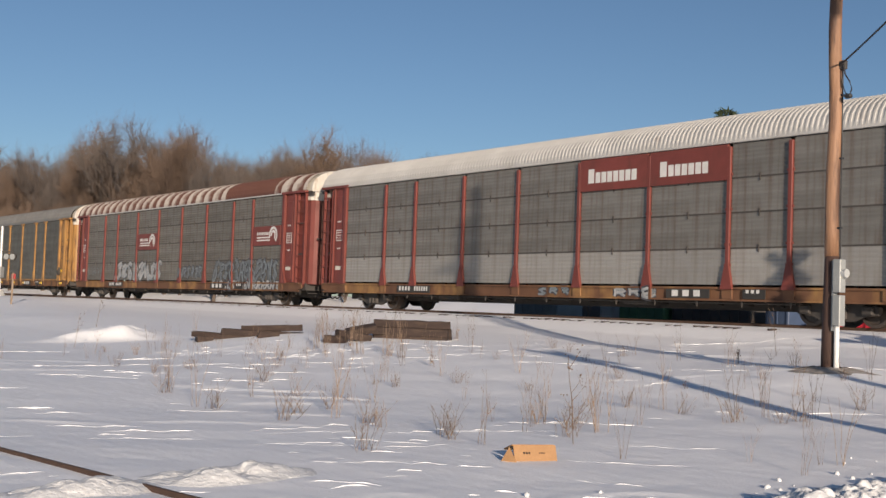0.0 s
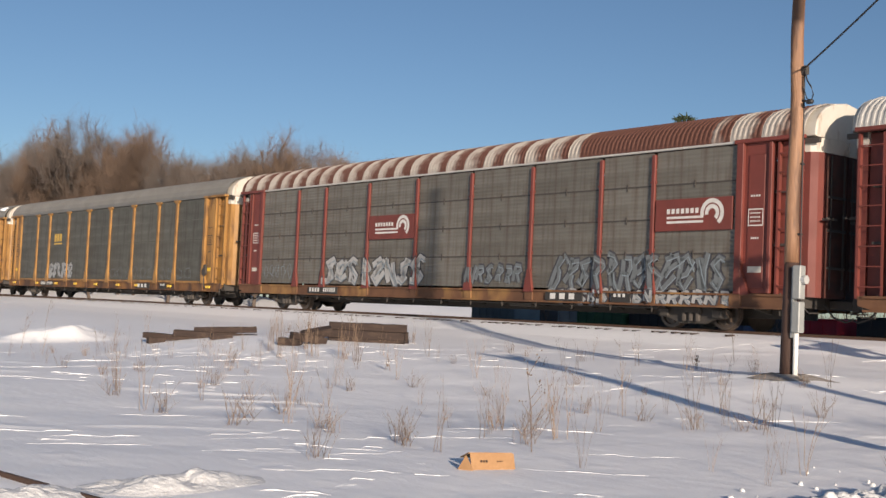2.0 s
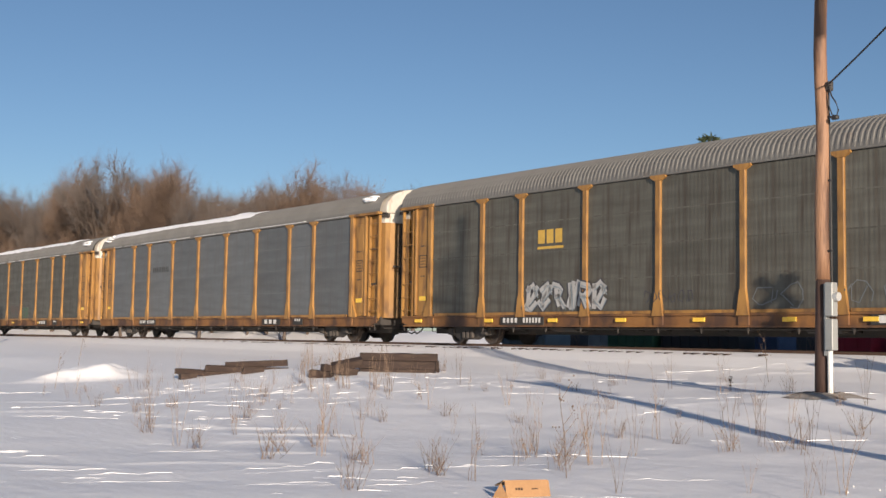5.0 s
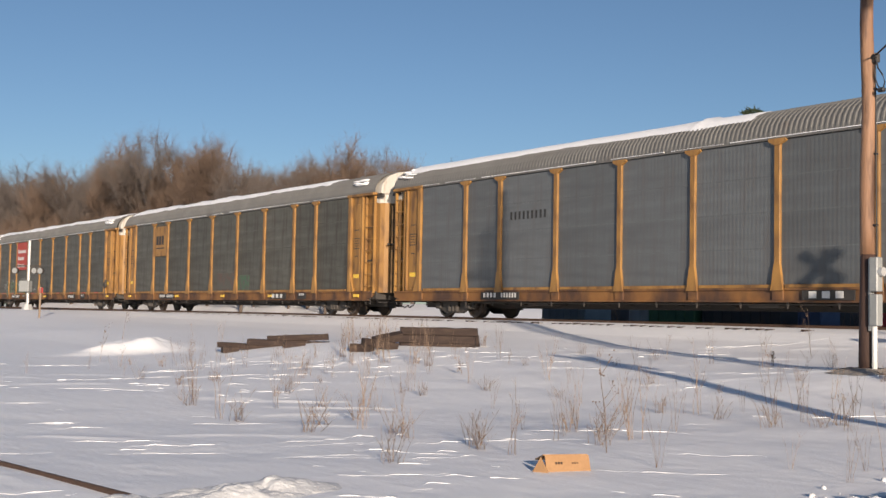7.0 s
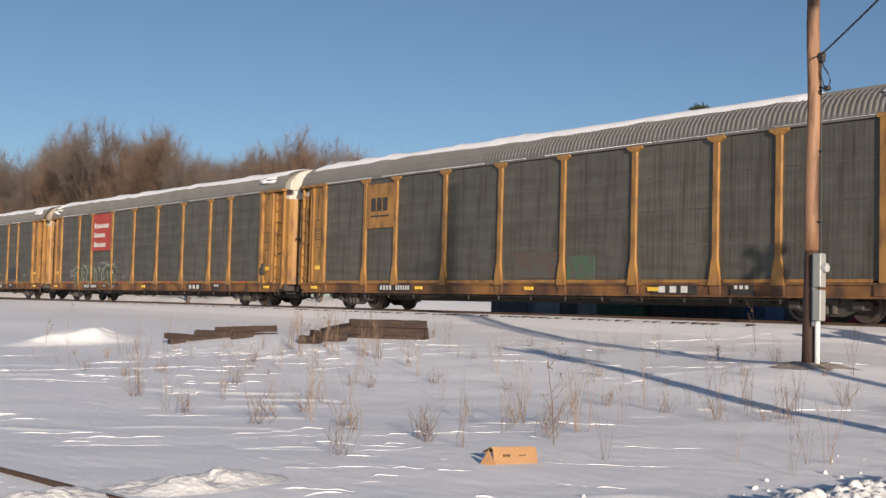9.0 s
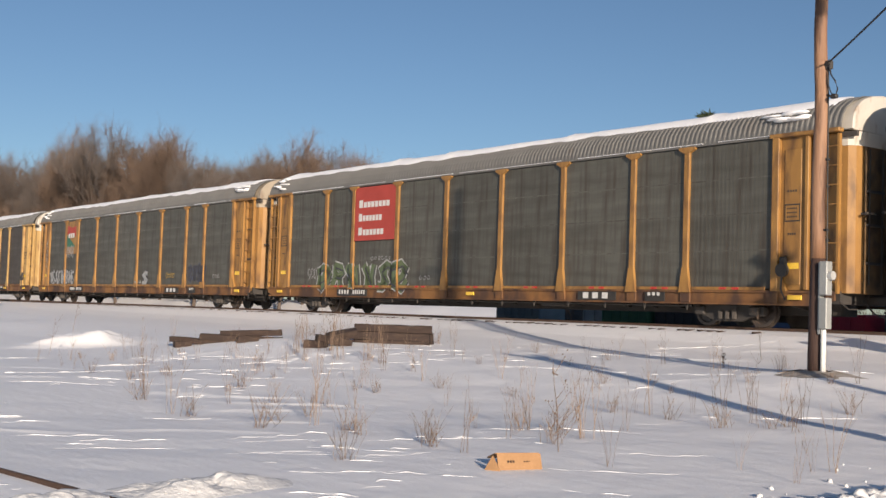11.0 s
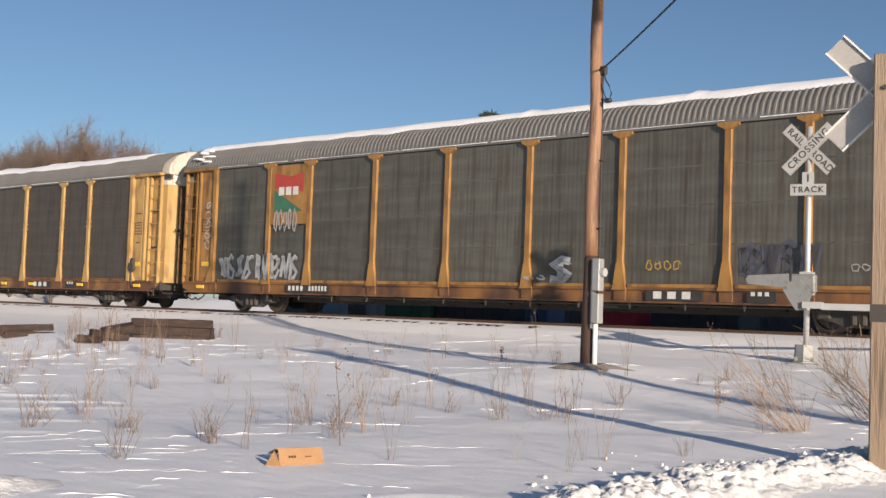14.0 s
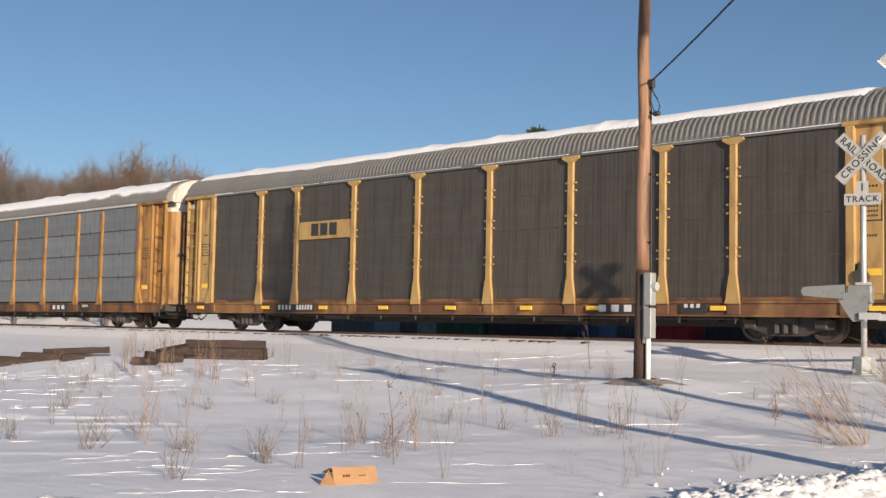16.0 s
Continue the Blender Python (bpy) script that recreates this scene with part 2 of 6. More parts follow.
M_WEED = paint("dry_stalks", (0.24, 0.165, 0.11), (0.145, 0.10, 0.07), 0.85, scale=4, vary=0.25, bump=0)
M_WEEDTAN = paint("tan_bush_stalks", (0.36, 0.235, 0.14), (0.25, 0.16, 0.10), 0.85, scale=4, vary=0.2, bump=0)
M_WEEDDARK = paint("dark_dry_stalks", (0.18, 0.12, 0.08), (0.12, 0.08, 0.055), 0.85, scale=4, vary=0.2, bump=0)
M_BARK = paint("grey_bark", (0.13, 0.10, 0.08), (0.09, 0.07, 0.055), 0.9, scale=3, bump=0)
M_TWIG = paint("winter_twigs", (0.150, 0.124, 0.108), (0.106, 0.087, 0.077), 0.9, scale=0.4, bump=0, vary=0.15)
M_WILLOW = paint("orange_willow_twigs", (0.165, 0.112, 0.079), (0.120, 0.083, 0.061), 0.9, scale=0.4, bump=0, vary=0.15)
M_NEEDLE = paint("conifer_needles", (0.035, 0.055, 0.028), (0.05, 0.07, 0.035), 0.85, scale=2, bump=0)
M_DIRT = paint("trampled_earth", (0.27, 0.23, 0.195), (0.42, 0.39, 0.36), 0.95, scale=6, bump=0.4, bump_dist=0.02)
M_WIRE = paint("black_cable", (0.02, 0.02, 0.022), (0.03, 0.03, 0.03), 0.6, bump=0)

# ---- mesh tools ----


def box(bm, x0, x1, y0, y1, z0, z1, bevel=0.0):
    vs = [bm.verts.new((x, y, z)) for x in (x0, x1) for y in (y0, y1) for z in (z0, z1)]
    fs = [bm.faces.new([vs[i] for i in q]) for q in ((0, 1, 3, 2), (4, 6, 7, 5), (0, 4, 5, 1), (2, 3, 7, 6), (0, 2, 6, 4), (1, 5, 7, 3))]
    if bevel:
        es = list({e for f in fs for e in f.edges})
        bmesh.ops.bevel(bm, geom=es, offset=bevel, segments=1, affect="EDGES")
    return vs


def prism(bm, outline, axis, lo, hi):
    """An outline extruded along an axis: the pairs are the two other axes in order."""
    def at(p, d):
        return {"x": (d, p[0], p[1]), "y": (p[0], d, p[1]), "z": (p[0], p[1], d)}[axis]
    a = [bm.verts.new(at(p, lo)) for p in outline]
    b = [bm.verts.new(at(p, hi)) for p in outline]
    n = len(outline)
    bm.faces.new(a)
    bm.faces.new(b[::-1])
    for i in range(n):
        bm.faces.new((a[i], b[i], b[(i + 1) % n], a[(i + 1) % n]))


def tube(bm, pts, radii, sides=6, caps=True):
    rings = []
    n = len(pts)
    for i, p in enumerate(pts):
        p = Vector(p)
        d = (Vector(pts[min(i + 1, n - 1)]) - Vector(pts[max(i - 1, 0)])).normalized()
        u = d.orthogonal().normalized() if abs(d.z) < 0.95 else Vector((1, 0, 0))
        u = (u - d * u.dot(d)).normalized()
        w = d.cross(u)
        r = radii[i] if isinstance(radii, (list, tuple)) else radii
        rings.append([bm.verts.new(p + (u * math.cos(a) + w * math.sin(a)) * r) for a in (2 * math.pi * k / sides for k in range(sides))])
    for a, b in zip(rings, rings[1:]):
        for k in range(sides):
            bm.faces.new((a[k], a[(k + 1) % sides], b[(k + 1) % sides], b[k]))
    if caps and sides > 2:
        bm.faces.new(rings[0][::-1])
        bm.faces.new(rings[-1])


def ribbon(bm, pts, width, y, thick=0.004):
    """A flat painted stroke in the xz plane, at y, towards -y."""
    n = len(pts)
    left, right = [], []
    for i, (x, z) in enumerate(pts):
        dx = pts[min(i + 1, n - 1)][0] - pts[max(i - 1, 0)][0]
        dz = pts[min(i + 1, n - 1)][1] - pts[max(i - 1, 0)][1]
        L = math.hypot(dx, dz) or 1
        nx, nz = -dz / L * width / 2, dx / L * width / 2
        left.append(bm.verts.new((x + nx, y, z + nz)))
        right.append(bm.verts.new((x - nx, y, z - nz)))
    for i in range(n - 1):
        bm.faces.new((left[i], left[i + 1], right[i + 1], right[i]))


def data_of(name, bm, material, smooth=False):
    me = bpy.data.meshes.new(name)
    bmesh.ops.recalc_face_normals(bm, faces=bm.faces)
    bm.to_mesh(me)
    bm.free()
    for m in (material if isinstance(material, (list, tuple)) else (material,)):
        me.materials.append(m)
    if smooth:
        me.polygons.foreach_set("use_smooth", [True] * len(me.polygons))
    return me


def part(name, bm, material, parent=None, label="", smooth=False, at=None):
    ob = new(name, data_of(name, bm, material, smooth) if isinstance(bm, bmesh.types.BMesh) else bm)
    if parent is not None:
        ob.parent = parent
    if at is not None:
        ob.matrix_basis = at
    if label:
        tagged(ob, label)
    return ob


def pieces(name, bm, material, parent, label="", smooth=False):
    """Each connected piece of a bmesh as a part of its own."""
    left = set(bm.verts)
    while left:
        todo = [left.pop()]
        mine = set(todo)
        while todo:
            for e in todo.pop().link_edges:
                for v in e.verts:
                    if v in left:
                        left.discard(v)
                        mine.add(v)
                        todo.append(v)
        one = bmesh.new()
        twin = {v: one.verts.new(v.co) for v in mine}
        for f in {f for v in mine for f in v.link_faces}:
            one.faces.new([twin[v] for v in f.verts])
        part(name, one, material, parent, label, smooth)
        label = ""
    bm.free()


def thing(name, label, category, group="", at=None):
    ob = new(name)
    ob.empty_display_size = 0.2
    if at is not None:
        ob.matrix_basis = at
    return tagged(ob, label, category, group)


def smooth(v, a, b):
    v = np.clip((v - a) / (b - a), 0, 1)
    return v * v * (3 - 2 * v)


# ---- ground ----
RAIL_Z, TRACK_Y = 1.26, 25.5
_rng = np.random.default_rng(5)
_lat = _rng.random((256, 256))


def vnoise(x, y):
    xi, yi = np.floor(x).astype(int), np.floor(y).astype(int)
    fx, fy = x - xi, y - yi
    fx, fy = fx * fx * (3 - 2 * fx), fy * fy * (3 - 2 * fy)
    a, b = _lat[xi % 256, yi % 256], _lat[(xi + 1) % 256, yi % 256]
    c, d = _lat[xi % 256, (yi + 1) % 256], _lat[(xi + 1) % 256, (yi + 1) % 256]
    return (a * (1 - fx) + b * fx) * (1 - fy) + (c * (1 - fx) + d * fx) * fy


def ground_z(x, y):
    x, y = np.asarray(x, float), np.asarray(y, float)
    z = np.interp(y, (-30, 4, 6, 10, 12, 14, 17, 20, 21.6, 22.6, 23.4, 28, 31, 60), (0.0, 0.05, 0.07, 0.16, 0.25, 0.45, 0.62, 0.72, 0.88, 1.10, 1.19, 1.19, 1.0, 1.0))
    z = z + (1.15 - z) * smooth(-x, 45, 75) * smooth(y, 12, 20)
    near = smooth(-np.abs(y - TRACK_Y), -4.5, -2.8)
    calm = (1 - 0.85 * near)
    z = z + 0.09 * (vnoise(x * 0.16 + 9, y * 0.22 + 3) - 0.5) * calm * smooth(np.hypot(x, y), 6, 16)
    u, v = x * 0.64 + y * 0.77, -x * 0.77 + y * 0.64
    z = z + 0.016 * (vnoise(u * 0.7, v * 1.4) - 0.5) * calm + 0.006 * (vnoise(x * 6, y * 7) - 0.5) * calm
    # drifts: by the ties, round the pole, ploughed snow along the road, a heap by the siding
    along, across = (x + 29.6) * 0.919 - (y - 11.3) * 0.395, (x + 29.6) * 0.395 + (y - 11.3) * 0.919
    z = z + 0.40 * np.exp(-np.abs(along / np.where(along > 0, 0.8, 2.6)) ** 2.6 - np.abs(across / 1.25) ** 2.4) * (0.35 + 0.7 * vnoise(x * 0.9 + 4, y * 1.3) + 0.35 * vnoise(x * 2.6, y * 4.1))
    z = z + 0.20 * np.exp(-((x + 24.3) / 3.5) ** 2 - ((y - 14.2) / 2.6) ** 2)
    z = z + 0.10 * np.exp(-((x + 10.6) / 1.6) ** 2 - ((y - 15.7) / 1.6) ** 2)
    road = x + 4.55 - 0.14 * (y - 6) + 0.25 * (vnoise(y * 0.9, y * 0) - 0.5)
    z = z + 0.05 * np.exp(-(road / 0.38) ** 2) * smooth(y, 3, 5) * (1 - smooth(y, 10.5, 13.0))
    return z


def ground():
    """One sheet of snow out to the horizon, with small wind-cut edges that face the weather."""
    xs = np.concatenate([-np.geomspace(2500, 70, 26), np.arange(-68, -34, 0.5), np.arange(-34, -15, 0.13), np.arange(-15, -2, 0.055), np.arange(-2, 6, 0.2), np.arange(6, 30, 1.5), np.geomspace(30, 2500, 20)])
    ys = np.concatenate([-np.geomspace(2500, 6, 22), np.arange(-5, 2.4, 0.4), np.arange(2.4, 12, 0.055), np.arange(12, 23.4, 0.10), np.arange(23.4, 34, 0.4), np.geomspace(34, 2500, 30)])
    X, Y = np.meshgrid(xs, ys)
    Z = ground_z(X, Y)
    far = smooth(np.hypot(X, Y), 60, 140)
    Z = Z * (1 - far) + 1.0 * far * (Y > 10) + Z * far * (Y <= 10)
    r = np.random.default_rng(12)
    made = 0
    R = np.zeros_like(Z)
    while made < 40:
        d = 6.5 + 20 * r.random() ** 1.3
        az = radians(r.uniform(18, 78))
        cx, cy = -d * math.sin(az), d * math.cos(az)
        if cy > 21.5 or cy < 2.5 or r.random() > smooth(vnoise(np.array(cx * 0.35 + 50), np.array(cy * 0.5 + 11)), 0.25, 0.6):
            continue
        made += 1
        L, h = r.uniform(0.18, 0.75) * (1 + d / 25), r.uniform(0.008, 0.020) * (1 + d / 40)
        th = math.atan2(0.77, 0.64) + r.normal(0, 0.25)
        ca, sa = math.cos(th), math.sin(th)
        ph, wob = r.uniform(0, 6), r.uniform(0.02, 0.09)
        i0, i1 = np.searchsorted(xs, (cx - L - 0.8, cx + L + 0.8))
        j0, j1 = np.searchsorted(ys, (cy - L - 0.8, cy + L + 0.8))
        dx, dy = X[j0:j1, i0:i1] - cx, Y[j0:j1, i0:i1] - cy
        a, b = dx * ca + dy * sa, -dx * sa + dy * ca
        b = b + wob * np.sin(a * 4.2 / max(L, 0.3) + ph) + 0.10 * (a / L) ** 2 * L
        width = 0.045 + 0.0022 * d
        prof = np.where(b < 0, np.exp(-(b / width) ** 2), np.exp(-b / 0.28))
        R[j0:j1, i0:i1] = np.maximum(R[j0:j1, i0:i1], h * prof * np.clip(1 - (a / L) ** 2, 0, 1) ** 0.7)
    Z = Z + R
    nx, ny = len(xs), len(ys)
    co = np.stack([X, Y, Z], -1).reshape(-1, 3)
    i = np.arange(nx * ny).reshape(ny, nx)
    quads = np.stack([i[:-1, :-1], i[:-1, 1:], i[1:, 1:], i[1:, :-1]], -1).reshape(-1, 4)
    me = bpy.data.meshes.new("ground")
    me.vertices.add(len(co))
    me.vertices.foreach_set("co", co.ravel())
    me.loops.add(quads.size)
    me.loops.foreach_set("vertex_index", quads.ravel())
    me.polygons.add(len(quads))
    me.polygons.foreach_set("loop_start", np.arange(0, quads.size, 4))
    me.update(calc_edges=True)
    me.validate()
    me.polygons.foreach_set("use_smooth", [True] * len(me.polygons))
    me.materials.append(M_SNOW)
    tagged(new("ground", me), "wind-packed snow field rising to a railway embankment", "ground", kind="structure")


ground()


def gz(x, y):
    return float(ground_z(x, y))

# ---- the train ----
HALF, SIDE = 13.65, 1.5          # half the length of a car, and half its width
SILL0, SILL1, EAVE = 0.56, 0.96, 4.72
POSTS = (-11.73, -8.99, -7.07, -4.25, -1.42, 1.42, 4.25, 7.07, 8.99, 11.73)
CROWN = ((0, 0.0), (0.02, 0.15), (0.09, 0.36), (0.24, 0.56), (0.50, 0.74), (0.90, 0.88), (1.5, 0.96))
_made = {}


def sheet(w, h, pitch, depth, upright):
    """A corrugated sheet in the xz plane that faces -y, with its middle at the origin."""
    bm = bmesh.new()
    span, other = (w, h) if upright else (h, w)
    n = max(2, round(span / pitch))
    p = span / n
    rows = []
    for k in range(n):
        for s, d in ((0.0, 0.0), (0.3, 0.0), (0.5, depth), (0.8, depth)):
            rows.append((-span / 2 + (k + s) * p, d))
    rows.append((span / 2, 0.0))
    prev = None
    for c, d in rows:
        if upright:
            pair = bm.verts.new((c, d, -other / 2)), bm.verts.new((c, d, other / 2))
        else:
            pair = bm.verts.new((-other / 2, d, c)), bm.verts.new((other / 2, d, c))
        if prev:
            bm.faces.new((prev[0], pair[0], pair[1], prev[1]))
        prev = pair
    # edges turned in give the sheet its depth
    rim = bmesh.ops.extrude_edge_only(bm, edges=[e for e in bm.edges if e.is_boundary])
    for v in rim["geom"]:
        if isinstance(v, bmesh.types.BMVert):
            v.co.y = 0.04
    return bm


def shared(key, make):
    if key not in _made:
        _made[key] = make()
    return _made[key]


def post_mesh(style, material):
    """An upright post at the origin, whose face looks to -y, with a flared foot and a cap plate."""
    bm = bmesh.new()
    z0, z1 = SILL1 - 0.10, EAVE - 0.02
    w = 0.060 if style == "old" else 0.09
    box(bm, -w, w, -0.045, 0.04, z0 + 0.62, z1 - 0.10, 0.012)
    prism(bm, [(-0.20, z0), (0.20, z0), (0.17, z0 + 0.10), (w, z0 + 0.66), (-w, z0 + 0.66), (-0.17, z0 + 0.10)], "y", -0.06, 0.03)
    if style == "new":
        prism(bm, [(-w, z1 - 0.16), (w, z1 - 0.16), (0.27, z1 - 0.06), (0.27, z1), (-0.27, z1), (-0.27, z1 - 0.06)], "y", -0.062, 0.03)
        for zz in (1.95, 2.15, 2.95, 3.15, 3.80, 4.0) if material is M_CREAM else ():
            for s in (-1, 1):
                box(bm, s * (w + 0.045) - 0.045, s * (w + 0.045) + 0.045, -0.02, 0.02, zz - 0.022, zz + 0.022)
    else:
        for zz in (1.5, 2.03, 2.95, 3.86):
            for s in (-1, 1):
                box(bm, s * (w + 0.02) - 0.02, s * (w + 0.02) + 0.02, -0.03, 0.02, zz - 0.03, zz + 0.03)
    return data_of("post", bm, material)


def roof_mesh(material):
    bm = bmesh.new()
    prof = [(-SIDE + a, EAVE + b) for a, b in CROWN] + [(SIDE - a, EAVE + b) for a, b in CROWN[-2::-1]]
    n, x0 = 176, -HALF + 0.05
    p = (2 * HALF - 0.1) / n
    prev = None
    for k in range(n + 1):
        for s, lift in (((0.0, 0), (0.35, 0), (0.5, 1), (0.85, 1)) if k < n else ((0.0, 0),)):
            ring = []
            for i, (y, z) in enumerate(prof):
                edge = min(i, len(prof) - 1 - i)
                d = 0.02 * lift if edge > 0 else 0
                ring.append(bm.verts.new((x0 + (k + s) * p, y * (1 + d * 0.4), z + d)))
            if prev:
                for a in range(len(prof) - 1):
                    bm.faces.new((prev[a], ring[a], ring[a + 1], prev[a + 1]))
            prev = ring
    return data_of("roof", bm, material)


def snow_on_roof(seed, x0, x1, reach):
    r = random.Random(seed)
    bm = bmesh.new()
    n = int((x1 - x0) / 0.18)
    prev = None
    for k in range(n + 1):
        x = x0 + (x1 - x0) * k / n
        e = 1.5 - reach - 0.05 * math.sin(x * 0.5 + seed) - 0.09 * noise.noise((x * 1.1, seed, 0))
        e = min(max(e, 0.35), 1.40)
        thick = 0.045 + 0.025 * (noise.noise((x * 0.5, seed, 5)) + 0.5) + (0.05 if r.random() < 0.03 else 0)
        if k in (0, n):
            thick = 0.01
        ring = []
        for f in (-1, -0.9, -0.6, -0.2, 0.2, 0.6, 0.9, 1):
            y = f * e
            inset = SIDE - abs(y)
            base = EAVE + float(np.interp(inset, [c[0] for c in CROWN], [c[1] for c in CROWN])) + 0.02
            ring.append(bm.verts.new((x, y, base + (0 if abs(f) == 1 else thick))))
        if prev:
            for a in range(7):
                bm.faces.new((prev[a], ring[a], ring[a + 1], prev[a + 1]))
        prev = ring
    return bm


def roof_clump(seed, px, pw, py0, py1):
    """A slumped heap of snow low on the roof."""
    r = random.Random(seed)
    bm = bmesh.new()
    for j in range(7):
        cx, cy = px + pw * (j / 6 * 2 - 1) * 0.7, r.uniform(py0, py1)
        inset = SIDE - abs(cy)
        base = EAVE + float(np.interp(inset, [c[0] for c in CROWN], [c[1] for c in CROWN]))
        m = Matrix.LocRotScale((cx, cy, base + 0.02), None, (pw * r.uniform(0.25, 0.6), r.uniform(0.10, 0.2), r.uniform(0.03, 0.06)))
        bmesh.ops.create_icosphere(bm, subdivisions=2, radius=1, matrix=m)
    return bm


def truck(car, x):
    """Bogie: side frames, bolster, springs, and two axles with wheels that roll."""
    bm = bmesh.new()
    for s in (-1, 1):
        y0, y1 = (s * 1.05 - 0.07, s * 1.05 + 0.07)
        prism(bm, [(-1.12, 0.50), (-1.12, 0.30), (-0.72, 0.26), (-0.42, 0.14), (0.42, 0.14), (0.72, 0.26), (1.12, 0.30), (1.12, 0.50), (0.70, 0.58), (-0.70, 0.58)], "y", y0, y1)
        for wx in (-0.865, 0.865):
            box(bm, wx - 0.15, wx + 0.15, s * 1.15 - 0.07, s * 1.15 + 0.07, 0.30, 0.52, 0.03)
        for sx in (-0.22, 0, 0.22):
            tube(bm, [(sx, s * 1.14, 0.20), (sx, s * 1.14, 0.42)], 0.08, 8)
        box(bm, -0.34, 0.34, s * 1.15 - 0.06, s * 1.15 + 0.06, 0.42, 0.54)
    box(bm, -0.2, 0.2, -1.0, 1.0, 0.38, 0.62)
    t = part("truck", bm, M_BLACK, car, "grimy black steel bogie", at=pose(x, 0, 0))
    for wx in (-0.865, 0.865):
        part("wheelset", shared("wheelset", wheelset_mesh), None, t, "worn steel wheels on an axle", at=pose(wx, 0, 0.42))


def wheelset_mesh():
    bm = bmesh.new()
    tube(bm, [(0, -1.05, 0), (0, 1.05, 0)], 0.08, 8)
    for s in (-1, 1):
        prof = [(0.70, 0.45), (0.735, 0.45), (0.74, 0.42), (0.86, 0.415), (0.86, 0.34), (0.80, 0.32), (0.78, 0.16), (0.88, 0.14), (0.88, 0.0)]
        rings = []
        for y, r in prof:
            rings.append([bm.verts.new((r * math.cos(a), s * y, r * math.sin(a))) for a in (2 * math.pi * k / 28 for k in range(28))] if r else [bm.verts.new((0, s * y, 0))])
        for a, b in zip(rings, rings[1:]):
            for k in range(28):
                j = (k + 1) % 28
                bm.faces.new((a[k], a[j], b[j], b[k]) if len(b) > 1 else (a[k], a[j], b[0]))
        bm.faces.new(rings[0])
        # chalk mark and cast hub bolts
        for k in range(5):
            a = 2 * math.pi * k / 5
            box(bm, 0.24 * math.cos(a) - 0.025, 0.24 * math.cos(a) + 0.025, s * 0.80 - 0.03, s * 0.80 + 0.03, 0.24 * math.sin(a) - 0.025, 0.24 * math.sin(a) + 0.025)
    return data_of("wheelset", bm, M_STEEL)


